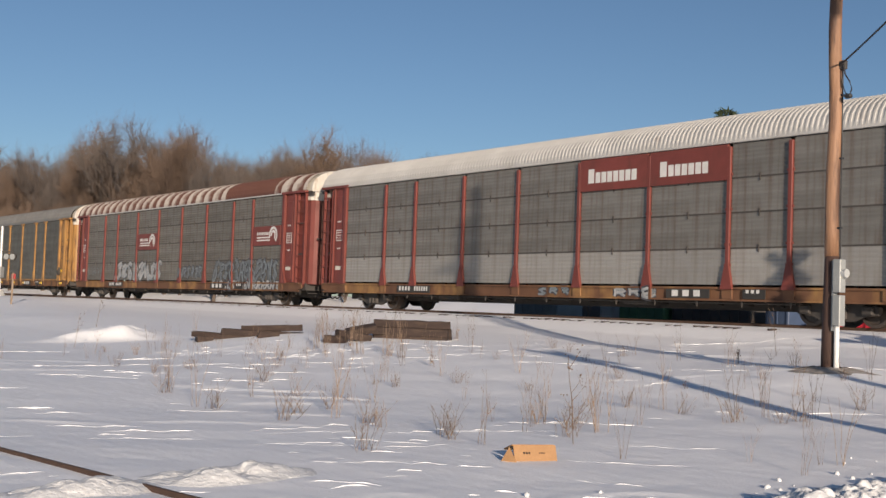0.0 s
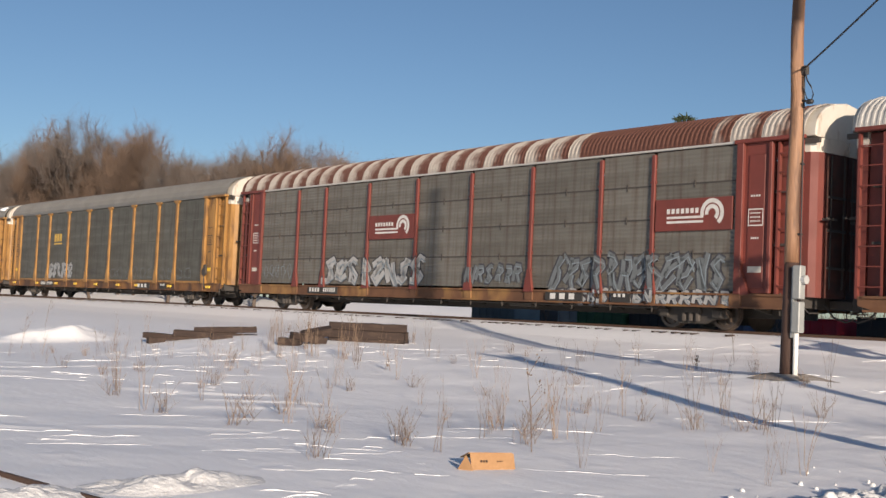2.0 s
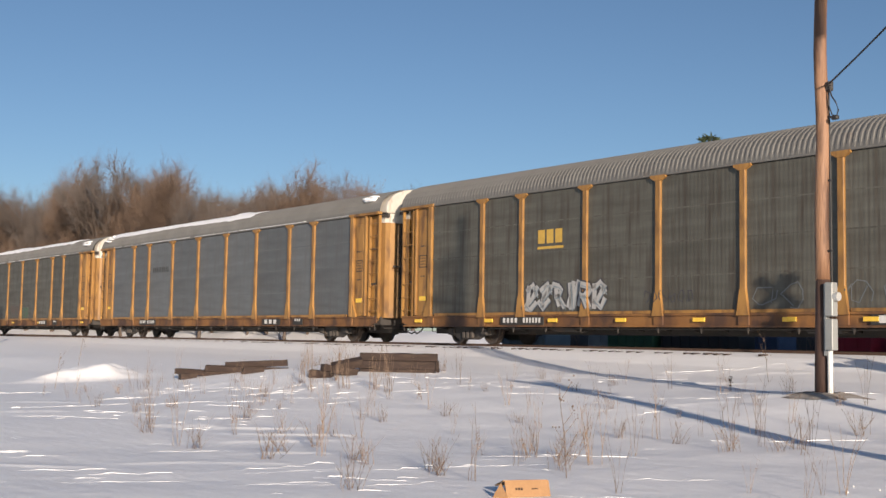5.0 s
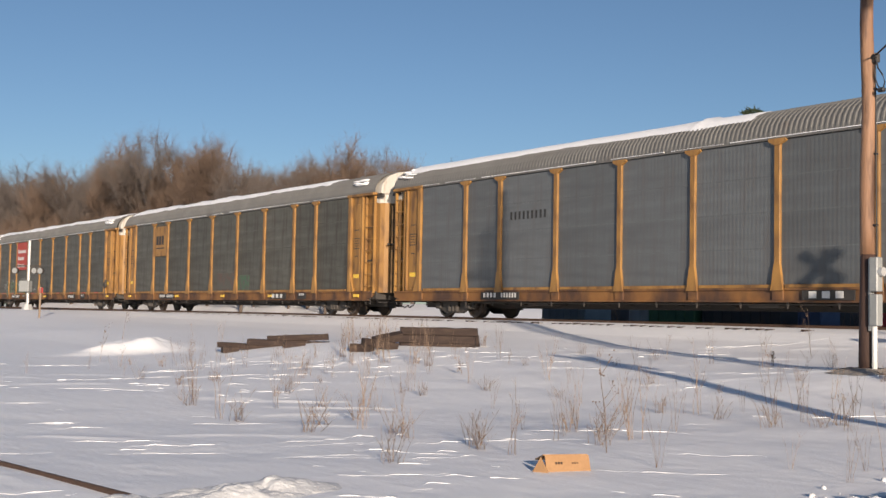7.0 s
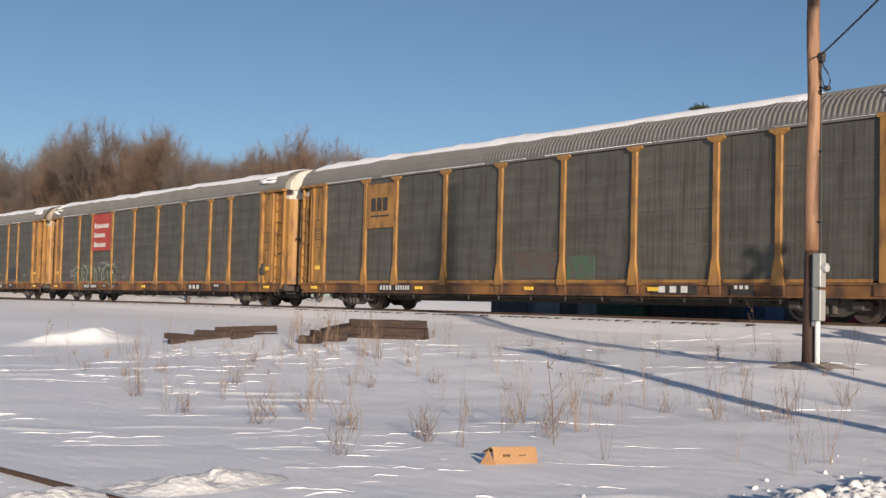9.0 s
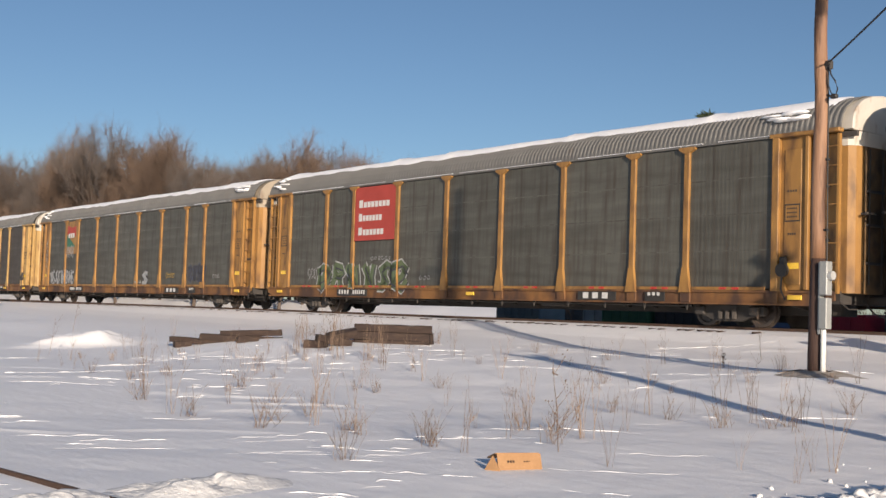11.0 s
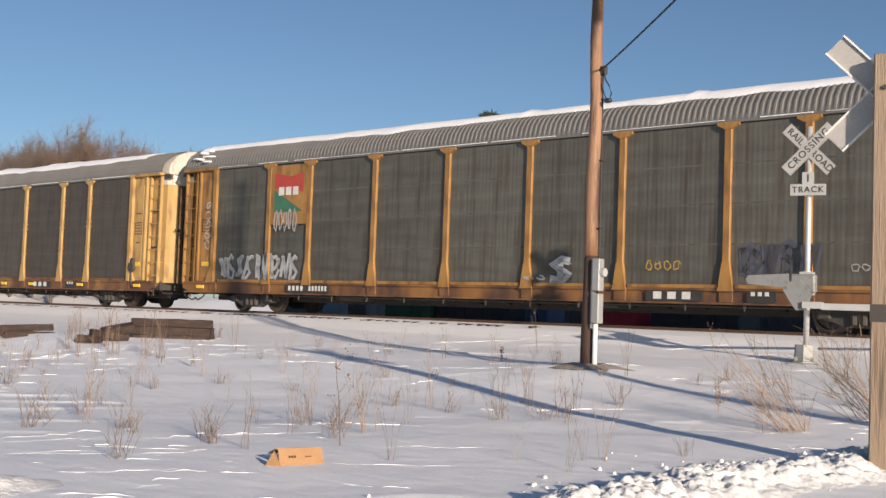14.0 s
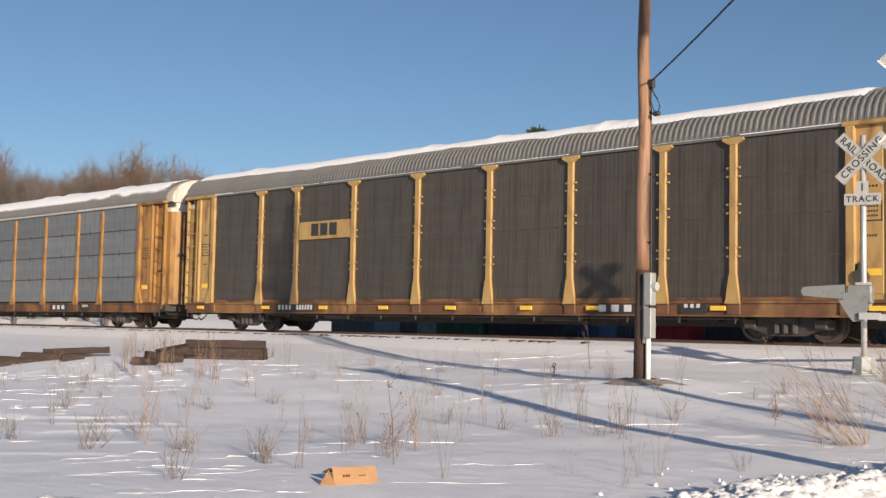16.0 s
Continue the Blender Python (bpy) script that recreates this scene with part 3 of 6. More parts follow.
def end_parts(car, s, coat, top_white, ladder_coat):
    """All that closes one end: frame, corner sheet, ladder, doors. s is +1 or -1 along the car."""
    def X(a, b):
        return (s * a, s * b) if s > 0 else (s * b, s * a)
    for f in (-1, 1):
        def Y(a, b):
            return (f * a, f * b) if f > 0 else (f * b, f * a)
        bm = bmesh.new()
        box(bm, *X(11.70, 11.90), *Y(1.40, 1.545), SILL1 - 0.05, EAVE - 0.02, 0.012)
        ep = part("end_post", bm, coat, car)
        bm = bmesh.new()
        prism(bm, [(s * 11.9, SILL1 - 0.06), (s * 12.15, SILL1 - 0.06), (s * 11.9, SILL1 + 0.55)], "y", *Y(1.44, 1.53))
        part("gusset", bm, coat, ep)
        bm = bmesh.new()
        box(bm, *X(11.90, 12.62), *Y(1.38, 1.44), SILL1 - 0.02, EAVE - 0.04)
        sheet_part = part("corner_sheet", bm, coat, car)
        bm = bmesh.new()
        box(bm, *X(12.02, 12.50), *Y(1.435, 1.46), SILL1 + 0.10, EAVE - 0.35, 0.01)
        part("raised_panel", bm, coat, sheet_part)
        bm = bmesh.new()
        box(bm, *X(12.62, 12.72), *Y(1.30, 1.50), SILL1 - 0.02, EAVE - 0.04, 0.012)
        part("inner_post", bm, coat, car)
        bm = bmesh.new()
        box(bm, *X(12.74, 13.39), *Y(1.08, 1.31 if s > 0 else 1.20), SILL1 - 0.20, EAVE - 0.05, 0.02)
        lad = part("ladder_panel", bm, ladder_coat, car)
        bm = bmesh.new()
        z = 1.15
        while z < EAVE - 0.15:
            tube(bm, [(s * 12.90, f * 1.20, z), (s * 12.90, f * 1.46, z - 0.02), (s * 13.48, f * 1.46, z - 0.02), (s * 13.48, f * 1.20, z)], 0.016, 5)
            z += 0.46
        for gx in (12.88, 13.50):
            box(bm, *X(gx - 0.03, gx + 0.03), *Y(1.36, 1.46), SILL1 - 0.1, EAVE - 0.08)
        part("ladder", bm, ladder_coat, lad)
        bm = bmesh.new()
        box(bm, *X(11.62, 13.58), *Y(1.36, 1.56), EAVE - 0.05, EAVE + 0.05, 0.015)
        part("eave_bracket", bm, coat, car)
        bm = bmesh.new()
        tube(bm, [(s * 13.30, f * 1.42, 0.95), (s * 13.34, f * 1.44, 0.42), (s * 13.02, f * 1.44, 0.42), (s * 13.0, f * 1.42, 0.95)], 0.018, 5)
        part("step", bm, M_BLACK, car)
    # doors: a rounded box that closes the end
    def door_outline(y1, zt):
        arc = [(-SIDE + a, EAVE + b) for a, b in CROWN] + [(SIDE - a, EAVE + b) for a, b in CROWN[-2::-1]]
        return [(max(-y1, min(y1, y)), min(z, zt)) for y, z in arc]
    for f in (-1, 1):
        bm = bmesh.new()
        plan = [(13.40, f * 1.259), (13.62, f * 1.24), (13.76, f * 1.12), (13.83, f * 0.90), (13.40, f * 0.90)]
        prism(bm, [(s * a, b) for a, b in plan], "z", SILL1 - 0.08, 4.36)
        part("corner_post", bm, coat, car)
        # inner leaf, its colour darkened where the next car shades the end
        bm = bmesh.new()
        prism(bm, [(s * a, b) for a, b in ((13.40, f * 0.898), (13.82, f * 0.898), (13.84, f * 0.03), (13.40, f * 0.03))], "z", SILL1 - 0.08, 4.358)
        d = part("end_door", bm, M_DOORRED if coat is M_MAROON else M_DOORDARK, car, "grimy end door")
        bm = bmesh.new()
        for y in (0.18, 0.72):
            tube(bm, [(s * 13.87, f * y, 1.1), (s * 13.87, f * y, 4.3)], 0.022, 6)
        for z in (1.6, 2.5, 3.3):
            box(bm, *X(13.83, 13.90), *((f * 0.12, f * 0.80) if f > 0 else (f * 0.80, f * 0.12)), z - 0.03, z + 0.03)
        part("lock_rod", bm, M_BLACK, d)
        bm = bmesh.new()
        plan = [(13.38, f * 1.28), (13.62, f * 1.26), (13.77, f * 1.13), (13.84, f * 0.92), (13.86, f * 0.03), (13.38, f * 0.03)]
        prism(bm, [(s * a, b) for a, b in plan], "z", 4.36, EAVE - 0.02)
        part("door_top", bm, top_white, d)
    bm = bmesh.new()
    arc = [(-1.30, EAVE)] + [(y * 0.90, z + 0.0) for y, z in door_outline(1.46, 9)] + [(1.30, EAVE)]
    prism(bm, arc, "x", *X(13.30, 13.80))
    bmesh.ops.bevel(bm, geom=list(bm.edges), offset=0.03, segments=1, affect="EDGES")
    part("end_cap", bm, top_white, car, "white end hood above the doors")
    bm = bmesh.new()
    box(bm, *X(13.4, 13.9), -1.34, -1.24, EAVE - 0.16, EAVE - 0.04)
    part("hood_catch", bm, M_BLACK, car)
    for y in (-0.95, 0.2):
        bm = bmesh.new()
        box(bm, *X(13.75, 14.05), y - 0.03, y + 0.03, 2.72, 2.78)
        tube(bm, [(s * 14.04, y - 0.2, 2.75), (s * 14.04, y + 0.2, 2.75)], 0.03, 6)
        part("grab_bracket", bm, M_BLACK, car)
    bm = bmesh.new()
    box(bm, *X(12.9, 14.32), -0.11, 0.11, 0.62, 0.84, 0.03)
    box(bm, *X(14.16, 14.315), -0.19, 0.15, 0.56, 0.92, 0.03)
    tube(bm, [(s * 13.5, -0.35, 0.72), (s * 13.8, -0.36, 0.42), (s * 14.1, -0.33, 0.32), (s * 14.3, -0.30, 0.40)], 0.025, 6)
    box(bm, *X(13.1, 13.5), -1.30, 1.30, 0.62, 0.92)
    tube(bm, [(s * 13.52, -1.30, 0.66), (s * 13.72, -1.28, 0.50), (s * 13.72, -0.6, 0.52)], 0.016, 5)
    part("coupler", bm, M_BLACK, car, "black steel coupler with hose")


def bars(bm, x, z, w, h, count, y, gap=0.3):
    """A row of plain upright bars in place of characters."""
    step = w / count
    for k in range(count):
        x0 = x - w / 2 + k * step
        box(bm, x0, x0 + step * (1 - gap), y - 0.003, y, z - h / 2, z + h / 2)


def name_bars(bm, x, z, w, h, count, y, gap=0.3):
    """A row of plain bars whose first is taller than the rest, all on one foot line."""
    step = w / (count + 0.25)
    x0 = x - w / 2
    for k in range(count):
        wide = step * (1.25 if k == 0 else 1)
        top = h * (1.0 if k == 0 else 0.74)
        box(bm, x0, x0 + wide * (1 - gap), y - 0.003, y, z - h / 2, z - h / 2 + top)
        x0 += wide


def autorack(label, sheet_key, style, coat, sill, roof, snow=None, plates=True, reflect=None, hood=None):
    car = thing("autorack_car", label, "railcar", "train of autorack cars")
    # flat car below
    bm = bmesh.new()
    box(bm, -12.9, 12.9, -0.35, 0.35, 0.34, 0.80)
    for k in range(25):
        x = -12 + k
        prism(bm, [(-1.42, 0.86), (1.42, 0.86), (1.42, 0.62), (0.35, 0.44), (-0.35, 0.44), (-1.42, 0.62)], "x", x - 0.03, x + 0.03)
    box(bm, -13.4, 13.4, -1.45, 1.45, 0.86, 0.92)
    for x in (-5.5, 3.5):
        box(bm, x - 0.5, x + 0.5, -1.15, -0.6, 0.42, 0.80, 0.04)
    tube(bm, [(-9, -1.2, 0.52), (9, -1.2, 0.52)], 0.03, 6)
    for k in range(13):
        x = -9 + 1.5 * k
        prism(bm, [(x - 0.05, 0.60), (x + 0.05, 0.60), (x, 0.40)], "y", -1.44, -1.40)
    part("underframe", bm, M_BLACK, car, "black grimy underframe with crossbearers")
    for f in (-1, 1):
        bm = bmesh.new()
        o = [(-13.45, 0.70), (-12.9, SILL0), (12.9, SILL0), (13.45, 0.70), (13.45, SILL1 - 0.04), (-13.45, SILL1 - 0.04)]
        prism(bm, o, "y", *((-1.47, -1.40) if f < 0 else (1.40, 1.47)))
        lo, hi = (-1.515, -1.46) if f < 0 else (1.46, 1.515)
        box(bm, -13.3, 13.3, lo, hi, SILL0, SILL0 + 0.05)
        box(bm, -13.3, 13.3, lo, hi, SILL1 - 0.09, SILL1 - 0.035)
        for x in POSTS:
            box(bm, x - 0.17, x + 0.17, lo, hi, SILL0 + 0.05, SILL1 - 0.09, 0.01)
        part("side_sill", bm, sill, car)
        pm = shared(("post", style, coat.name), lambda: post_mesh(style, coat))
        turn = 0 if f < 0 else 180
        for x in POSTS[1:-1]:
            part("post", pm, None, car, at=pose(x, f * SIDE, 0, 0, 0, turn))
        tiers = 4 if style != "new" else 1
        z0, z1 = SILL1 + 0.01, EAVE - 0.05
        edges = [0.0, 0.26, 0.51, 0.755, 1.0] if tiers == 4 else [0, 1]
        for a, b in zip(POSTS, POSTS[1:]):
            for u, v in zip(edges, edges[1:]):
                w, h = b - a - 0.13, (z1 - z0) * (v - u) - (0.03 if tiers == 4 else 0)
                key = ("sheet", sheet_key, style, round(w, 2), round(h, 2), sheet_key == "silver" and u == 0)
                up = style != "old"
                me = shared(key, lambda: data_of("side_panel", sheet(w, h, 0.13 if style == "new" else (0.10 if up else 0.115), 0.0022 if up else 0.008, up), SHEET["pale" if sheet_key == "silver" and u == 0 else sheet_key]))
                part("side_panel", me, None, car, at=pose((a + b) / 2, f * (SIDE - 0.035), z0 + (z1 - z0) * (u + v) / 2, 0, 0, turn))
        if style != "new":
            bm = bmesh.new()
            for a, b in zip(POSTS, POSTS[1:]):
                for u in edges[1:-1]:
                    zz = z0 + (z1 - z0) * u
                    c = (a + b) / 2
                    for bx in ((c,) if b - a > 1.5 else ()):
                        box(bm, bx - 0.014, bx + 0.014, f * 1.478 - 0.012, f * 1.478 + 0.012, zz - 0.11, zz + 0.09)
            for u in edges[1:-1]:
                zz = z0 + (z1 - z0) * u
                box(bm, POSTS[0], POSTS[-1], min(f * 1.455, f * 1.475), max(f * 1.455, f * 1.475), zz - 0.02, zz + 0.02)
            part("panel_clamp", bm, M_BLACK, car)
        else:
            for a, b in zip(POSTS, POSTS[1:]):
                bm = bmesh.new()
                lo, hi = (-1.51, -1.47) if f < 0 else (1.47, 1.51)
                box(bm, a + 0.22, b - 0.22, lo, hi, SILL1 - 0.03, SILL1 + 0.05)
                part("toe_rail", bm, coat if sheet_key != "umber" else M_SILL, car)
        if style == "new":
            for u in (0.26, 0.51, 0.755):
                zz = z0 + (z1 - z0) * u
                bm = bmesh.new()
                box(bm, POSTS[0], POSTS[-1], min(f * 1.45, f * 1.471), max(f * 1.45, f * 1.471), zz - 0.018, zz + 0.018)
                part("panel_seam", bm, SHEET[sheet_key], car)
        bm = bmesh.new()
        box(bm, -HALF + 0.3, HALF - 0.3, *((-1.53, -1.42) if f < 0 else (1.42, 1.53)), EAVE - 0.035, EAVE + 0.02, 0.01)
        part("eave_rail", bm, M_ROOF["grey"] if style == "new" else M_ROOF["white"], car)
    part("roof", roof_mesh(M_ROOF[roof]), None, car)
    # inner decks keep daylight out
    bm = bmesh.new()
    box(bm, -13.2, 13.2, -1.36, 1.36, 2.10, 2.16)
    box(bm, -13.2, 13.2, -1.36, 1.36, 3.40, 3.46)
    part("inner_deck", bm, M_BLACK, car)
    cap = hood or M_WHITE
    for s in (-1, 1):
        end_parts(car, s, coat, cap, coat)
        truck(car, s * 10.1)
    if snow:
        part("roof_snow", snow_on_roof(*snow[:4]), M_SNOW, car, "snow lying along the roof", smooth=True)
        rr = random.Random(snow[0])
        x = -12.8
        while x < 12.6:
            e = x + rr.uniform(1.0, 6.0)
            bm = bmesh.new()
            box(bm, x, min(e, 12.9), -1.55, -1.47, EAVE + 0.022, EAVE + rr.uniform(0.030, 0.042), 0.003)
            part("eave_snow", bm, M_SNOW, car)
            x = e + rr.uniform(0.05, 0.9)
        for k, q in enumerate(snow[4] if len(snow) > 4 else ()):
            pieces("snow_clump", roof_clump(k, *q), M_SNOW, car, "slumped heap of snow", True)
    if plates:
        zz = (SILL0 + SILL1) / 2
        for x0, x1, rows in ((5.0, 6.5, ((5.78, zz - 0.01, 1.15, 0.17, 3),)), (-8.0, -6.0, ((-7.5, zz, 0.75, 0.15, 4), (-6.5, zz, 0.85, 0.15, 6))), (7.6, 8.3, ((7.95, zz + 0.05, 0.5, 0.09, 3),))):
            bm = bmesh.new()
            box(bm, x0, x1, -1.53, -1.5, SILL0 + 0.06, SILL1 - 0.10)
            pl = part("stencil_plate", bm, M_PLATE, car, "black plate with white stencilled marks")
            bm = bmesh.new()
            for row in rows:
                bars(bm, *row, -1.531, 0.42)
            pieces("stencil_bar", bm, M_LETTER, pl)
    # labels on the corner sheets
    for sx in (12.26, -12.26):
        bm = bmesh.new()
        box(bm, sx - 0.20, sx + 0.20, -1.466, -1.461, 1.45, 1.60)
        part("label_plate", bm, M_WHITE if coat is M_MAROON else M_REFLECT, car)
        bm = bmesh.new()
        for (x0, x1, z0, z1) in ((-0.22, 0.22, 3.0, 3.03), (-0.22, 0.22, 2.6, 2.63), (-0.22, -0.2, 2.6, 3.03), (0.2, 0.22, 2.6, 3.03)):
            box(bm, sx + x0, sx + x1, -1.466, -1.461, z0, z1)
        for k in range(3):
            bars(bm, sx, 2.72 + k * 0.1, 0.3, 0.04, 5, -1.462, 0.4)
        bars(bm, sx, 3.35, 0.3, 0.05, 4, -1.462, 0.4)
        bars(bm, sx, 2.3, 0.25, 0.05, 4, -1.462, 0.4)
        pieces("stencil_line", bm, M_LETTER if coat is M_MAROON else M_INK, car)
    if reflect:
        for x in (-12.4, -8.6, -5.6, -2.8, 0.0, 2.8, 5.0, 8.6, 12.4)[::reflect]:
            bm = bmesh.new()
            box(bm, x - 0.2, x + 0.2, -1.54, -1.5, SILL0 + 0.14, SILL0 + 0.25, 0.008)
            part("reflector", bm, M_REFLECT, car)
    return car


def block(car, name, x0, x1, z0, z1, material, y=-1.512, label=""):
    bm = bmesh.new()
    box(bm, x0, x1, y, -1.45, z0, z1, 0.006)
    return part(name, bm, material, car, label)


PANEL_Y, POST_Y = -1.474, -1.568


def over_posts(bm):
    """Carry what is painted on the sheets across the posts that stand proud of them."""
    src = bm.copy()
    xs = [v.co.x for v in src.verts]
    for p in POSTS[1:-1]:
        if min(xs) > p + 0.13 or max(xs) < p - 0.13:
            continue
        c = src.copy()
        for x, sign in ((p - 0.13, -1), (p + 0.13, 1)):
            bmesh.ops.bisect_plane(c, geom=list(c.verts) + list(c.edges) + list(c.faces), plane_co=(x, 0, 0), plane_no=(sign, 0, 0), clear_outer=True)
        made = {v: bm.verts.new((v.co.x, v.co.y - PANEL_Y + POST_Y, v.co.z)) for v in c.verts}
        for q in c.faces:
            bm.faces.new([made[v] for v in q.verts])
        c.free()
    src.free()


def strokes(car, name, material, items, width, y=PANEL_Y, label="", wrap=True):
    bm = bmesh.new()
    for pts in items:
        ribbon(bm, pts, width, y)
    if wrap and y > -1.5:
        over_posts(bm)
    return part(name, bm, material, car, label)


def fill(car, name, material, loops, y=PANEL_Y, label=""):
    bm = bmesh.new()
    for pts in loops:
        bm.faces.new([bm.verts.new((x, y, z)) for x, z in pts])
    bmesh.ops.triangulate(bm, faces=list(bm.faces))
    if y > -1.5:
        over_posts(bm)
    return part(name, bm, material, car, label)


def graffiti(car, seed, x0, x1, z0, z1, count, body, edge, wild=0.0):
    """Sprayed fat strokes with an outline round them: letter-like forms which spell nothing."""
    r = random.Random(seed)
    step = (x1 - x0) / count
    wild += 0.15
    for k in range(count):
        cx, cz = x0 + (k + 0.5) * step, (z0 + z1) / 2 + r.uniform(-0.04, 0.04)
        rx, rz = step * 0.40, (z1 - z0) / 2 * r.uniform(0.80, 0.98)
        fat = min(step * 0.30, (z1 - z0) * 0.30)
        lean = r.uniform(-0.1, 0.3) + wild * r.uniform(-0.5, 0.8)

        def at(u, v):
            return cx + rx * (u + wild * r.uniform(-0.4, 0.4)) + lean * rz * v, cz + rz * (v + wild * r.uniform(-0.3, 0.3))
        stem = r.choice((-0.8, -0.6, 0.0))
        lines = [[at(stem, -0.9), at(stem * 0.9, 0.0), at(stem, 0.9)]]
        kind = r.randrange(4)
        if kind == 0:
            lines += [[at(-1.1, 0.5), at(0.1, 0.95), at(1.1, 0.2)], [at(1.1, 0.8), at(0.3, 0.0), at(-0.4, -0.3)], [at(-1.1, -0.4), at(0.2, -0.95), at(1.15, -0.2)]]
        elif kind == 1:
            lines += [[at(-0.8, 0.9), at(0.0, 0.0), at(0.8, -0.9)], [at(0.85, -0.9), at(0.8, 0.0), at(0.9, 0.95)]]
        elif kind == 2:
            lines += [[at(-0.7, 0.85), at(0.5, 0.8), at(0.9, 0.35), at(0.3, -0.05), at(-0.5, 0.0)], [at(0.1, 0.0), at(0.5, -0.5), at(0.95, -0.95)]]
        else:
            lines += [[at(0.85, 0.75), at(0.2, 0.95), at(-0.7, 0.5), at(0.0, 0.05), at(0.8, -0.4), at(0.2, -0.9), at(-0.8, -0.75)]]
        lift = 0.0012 * (k % 2)
        g = strokes(car, "graffiti_letter", edge, lines, fat + 0.11, PANEL_Y - 0.001 - lift, "sprayed graffiti letter with outline" if k == 0 else "")
        strokes(g, "letter_fill", body, lines, fat, PANEL_Y - 0.005 - lift)
        for q in lines[1:]:
            strokes(g, "letter_shade", M_TAGB if edge is not M_TAGB else M_TAGC, [[(a + fat * 0.28, b - fat * 0.28) for a, b in q]], fat * 0.22, PANEL_Y - 0.009 - lift)


def scrawl(car, seed, x0, x1, z0, z1, count, material, width=0.03, y=PANEL_Y):
    r = random.Random(seed)
    items = []
    step = (x1 - x0) / count
    for k in range(count):
        cx = x0 + (k + 0.5) * step
        pts = []
        a0 = r.uniform(0, 6)
        for i in range(9):
            a = a0 + i * r.uniform(0.6, 1.0)
            pts.append((cx + step * 0.5 * math.cos(a) * r.uniform(0.5, 1), (z0 + z1) / 2 + (z1 - z0) / 2 * math.sin(a) * r.uniform(0.6, 1)))
        items.append(pts)
    return strokes(car, "scrawl", material, items, width, y)


def hand_brake(car):
    """A dark brake gear box with its chain, low on the corner."""
    bm = bmesh.new()
    tube(bm, [(12.05, -1.50, 1.42), (12.05, -1.60, 1.42)], 0.17, 14)
    box(bm, 11.96, 12.16, -1.57, -1.46, 1.30, 1.74, 0.03)
    tube(bm, [(12.05, -1.55, 1.3), (12.02, -1.55, 0.95), (12.15, -1.55, 0.7)], 0.025, 6)
    part("hand_brake", bm, M_BLACK, car, "dark hand brake gear box with chain")


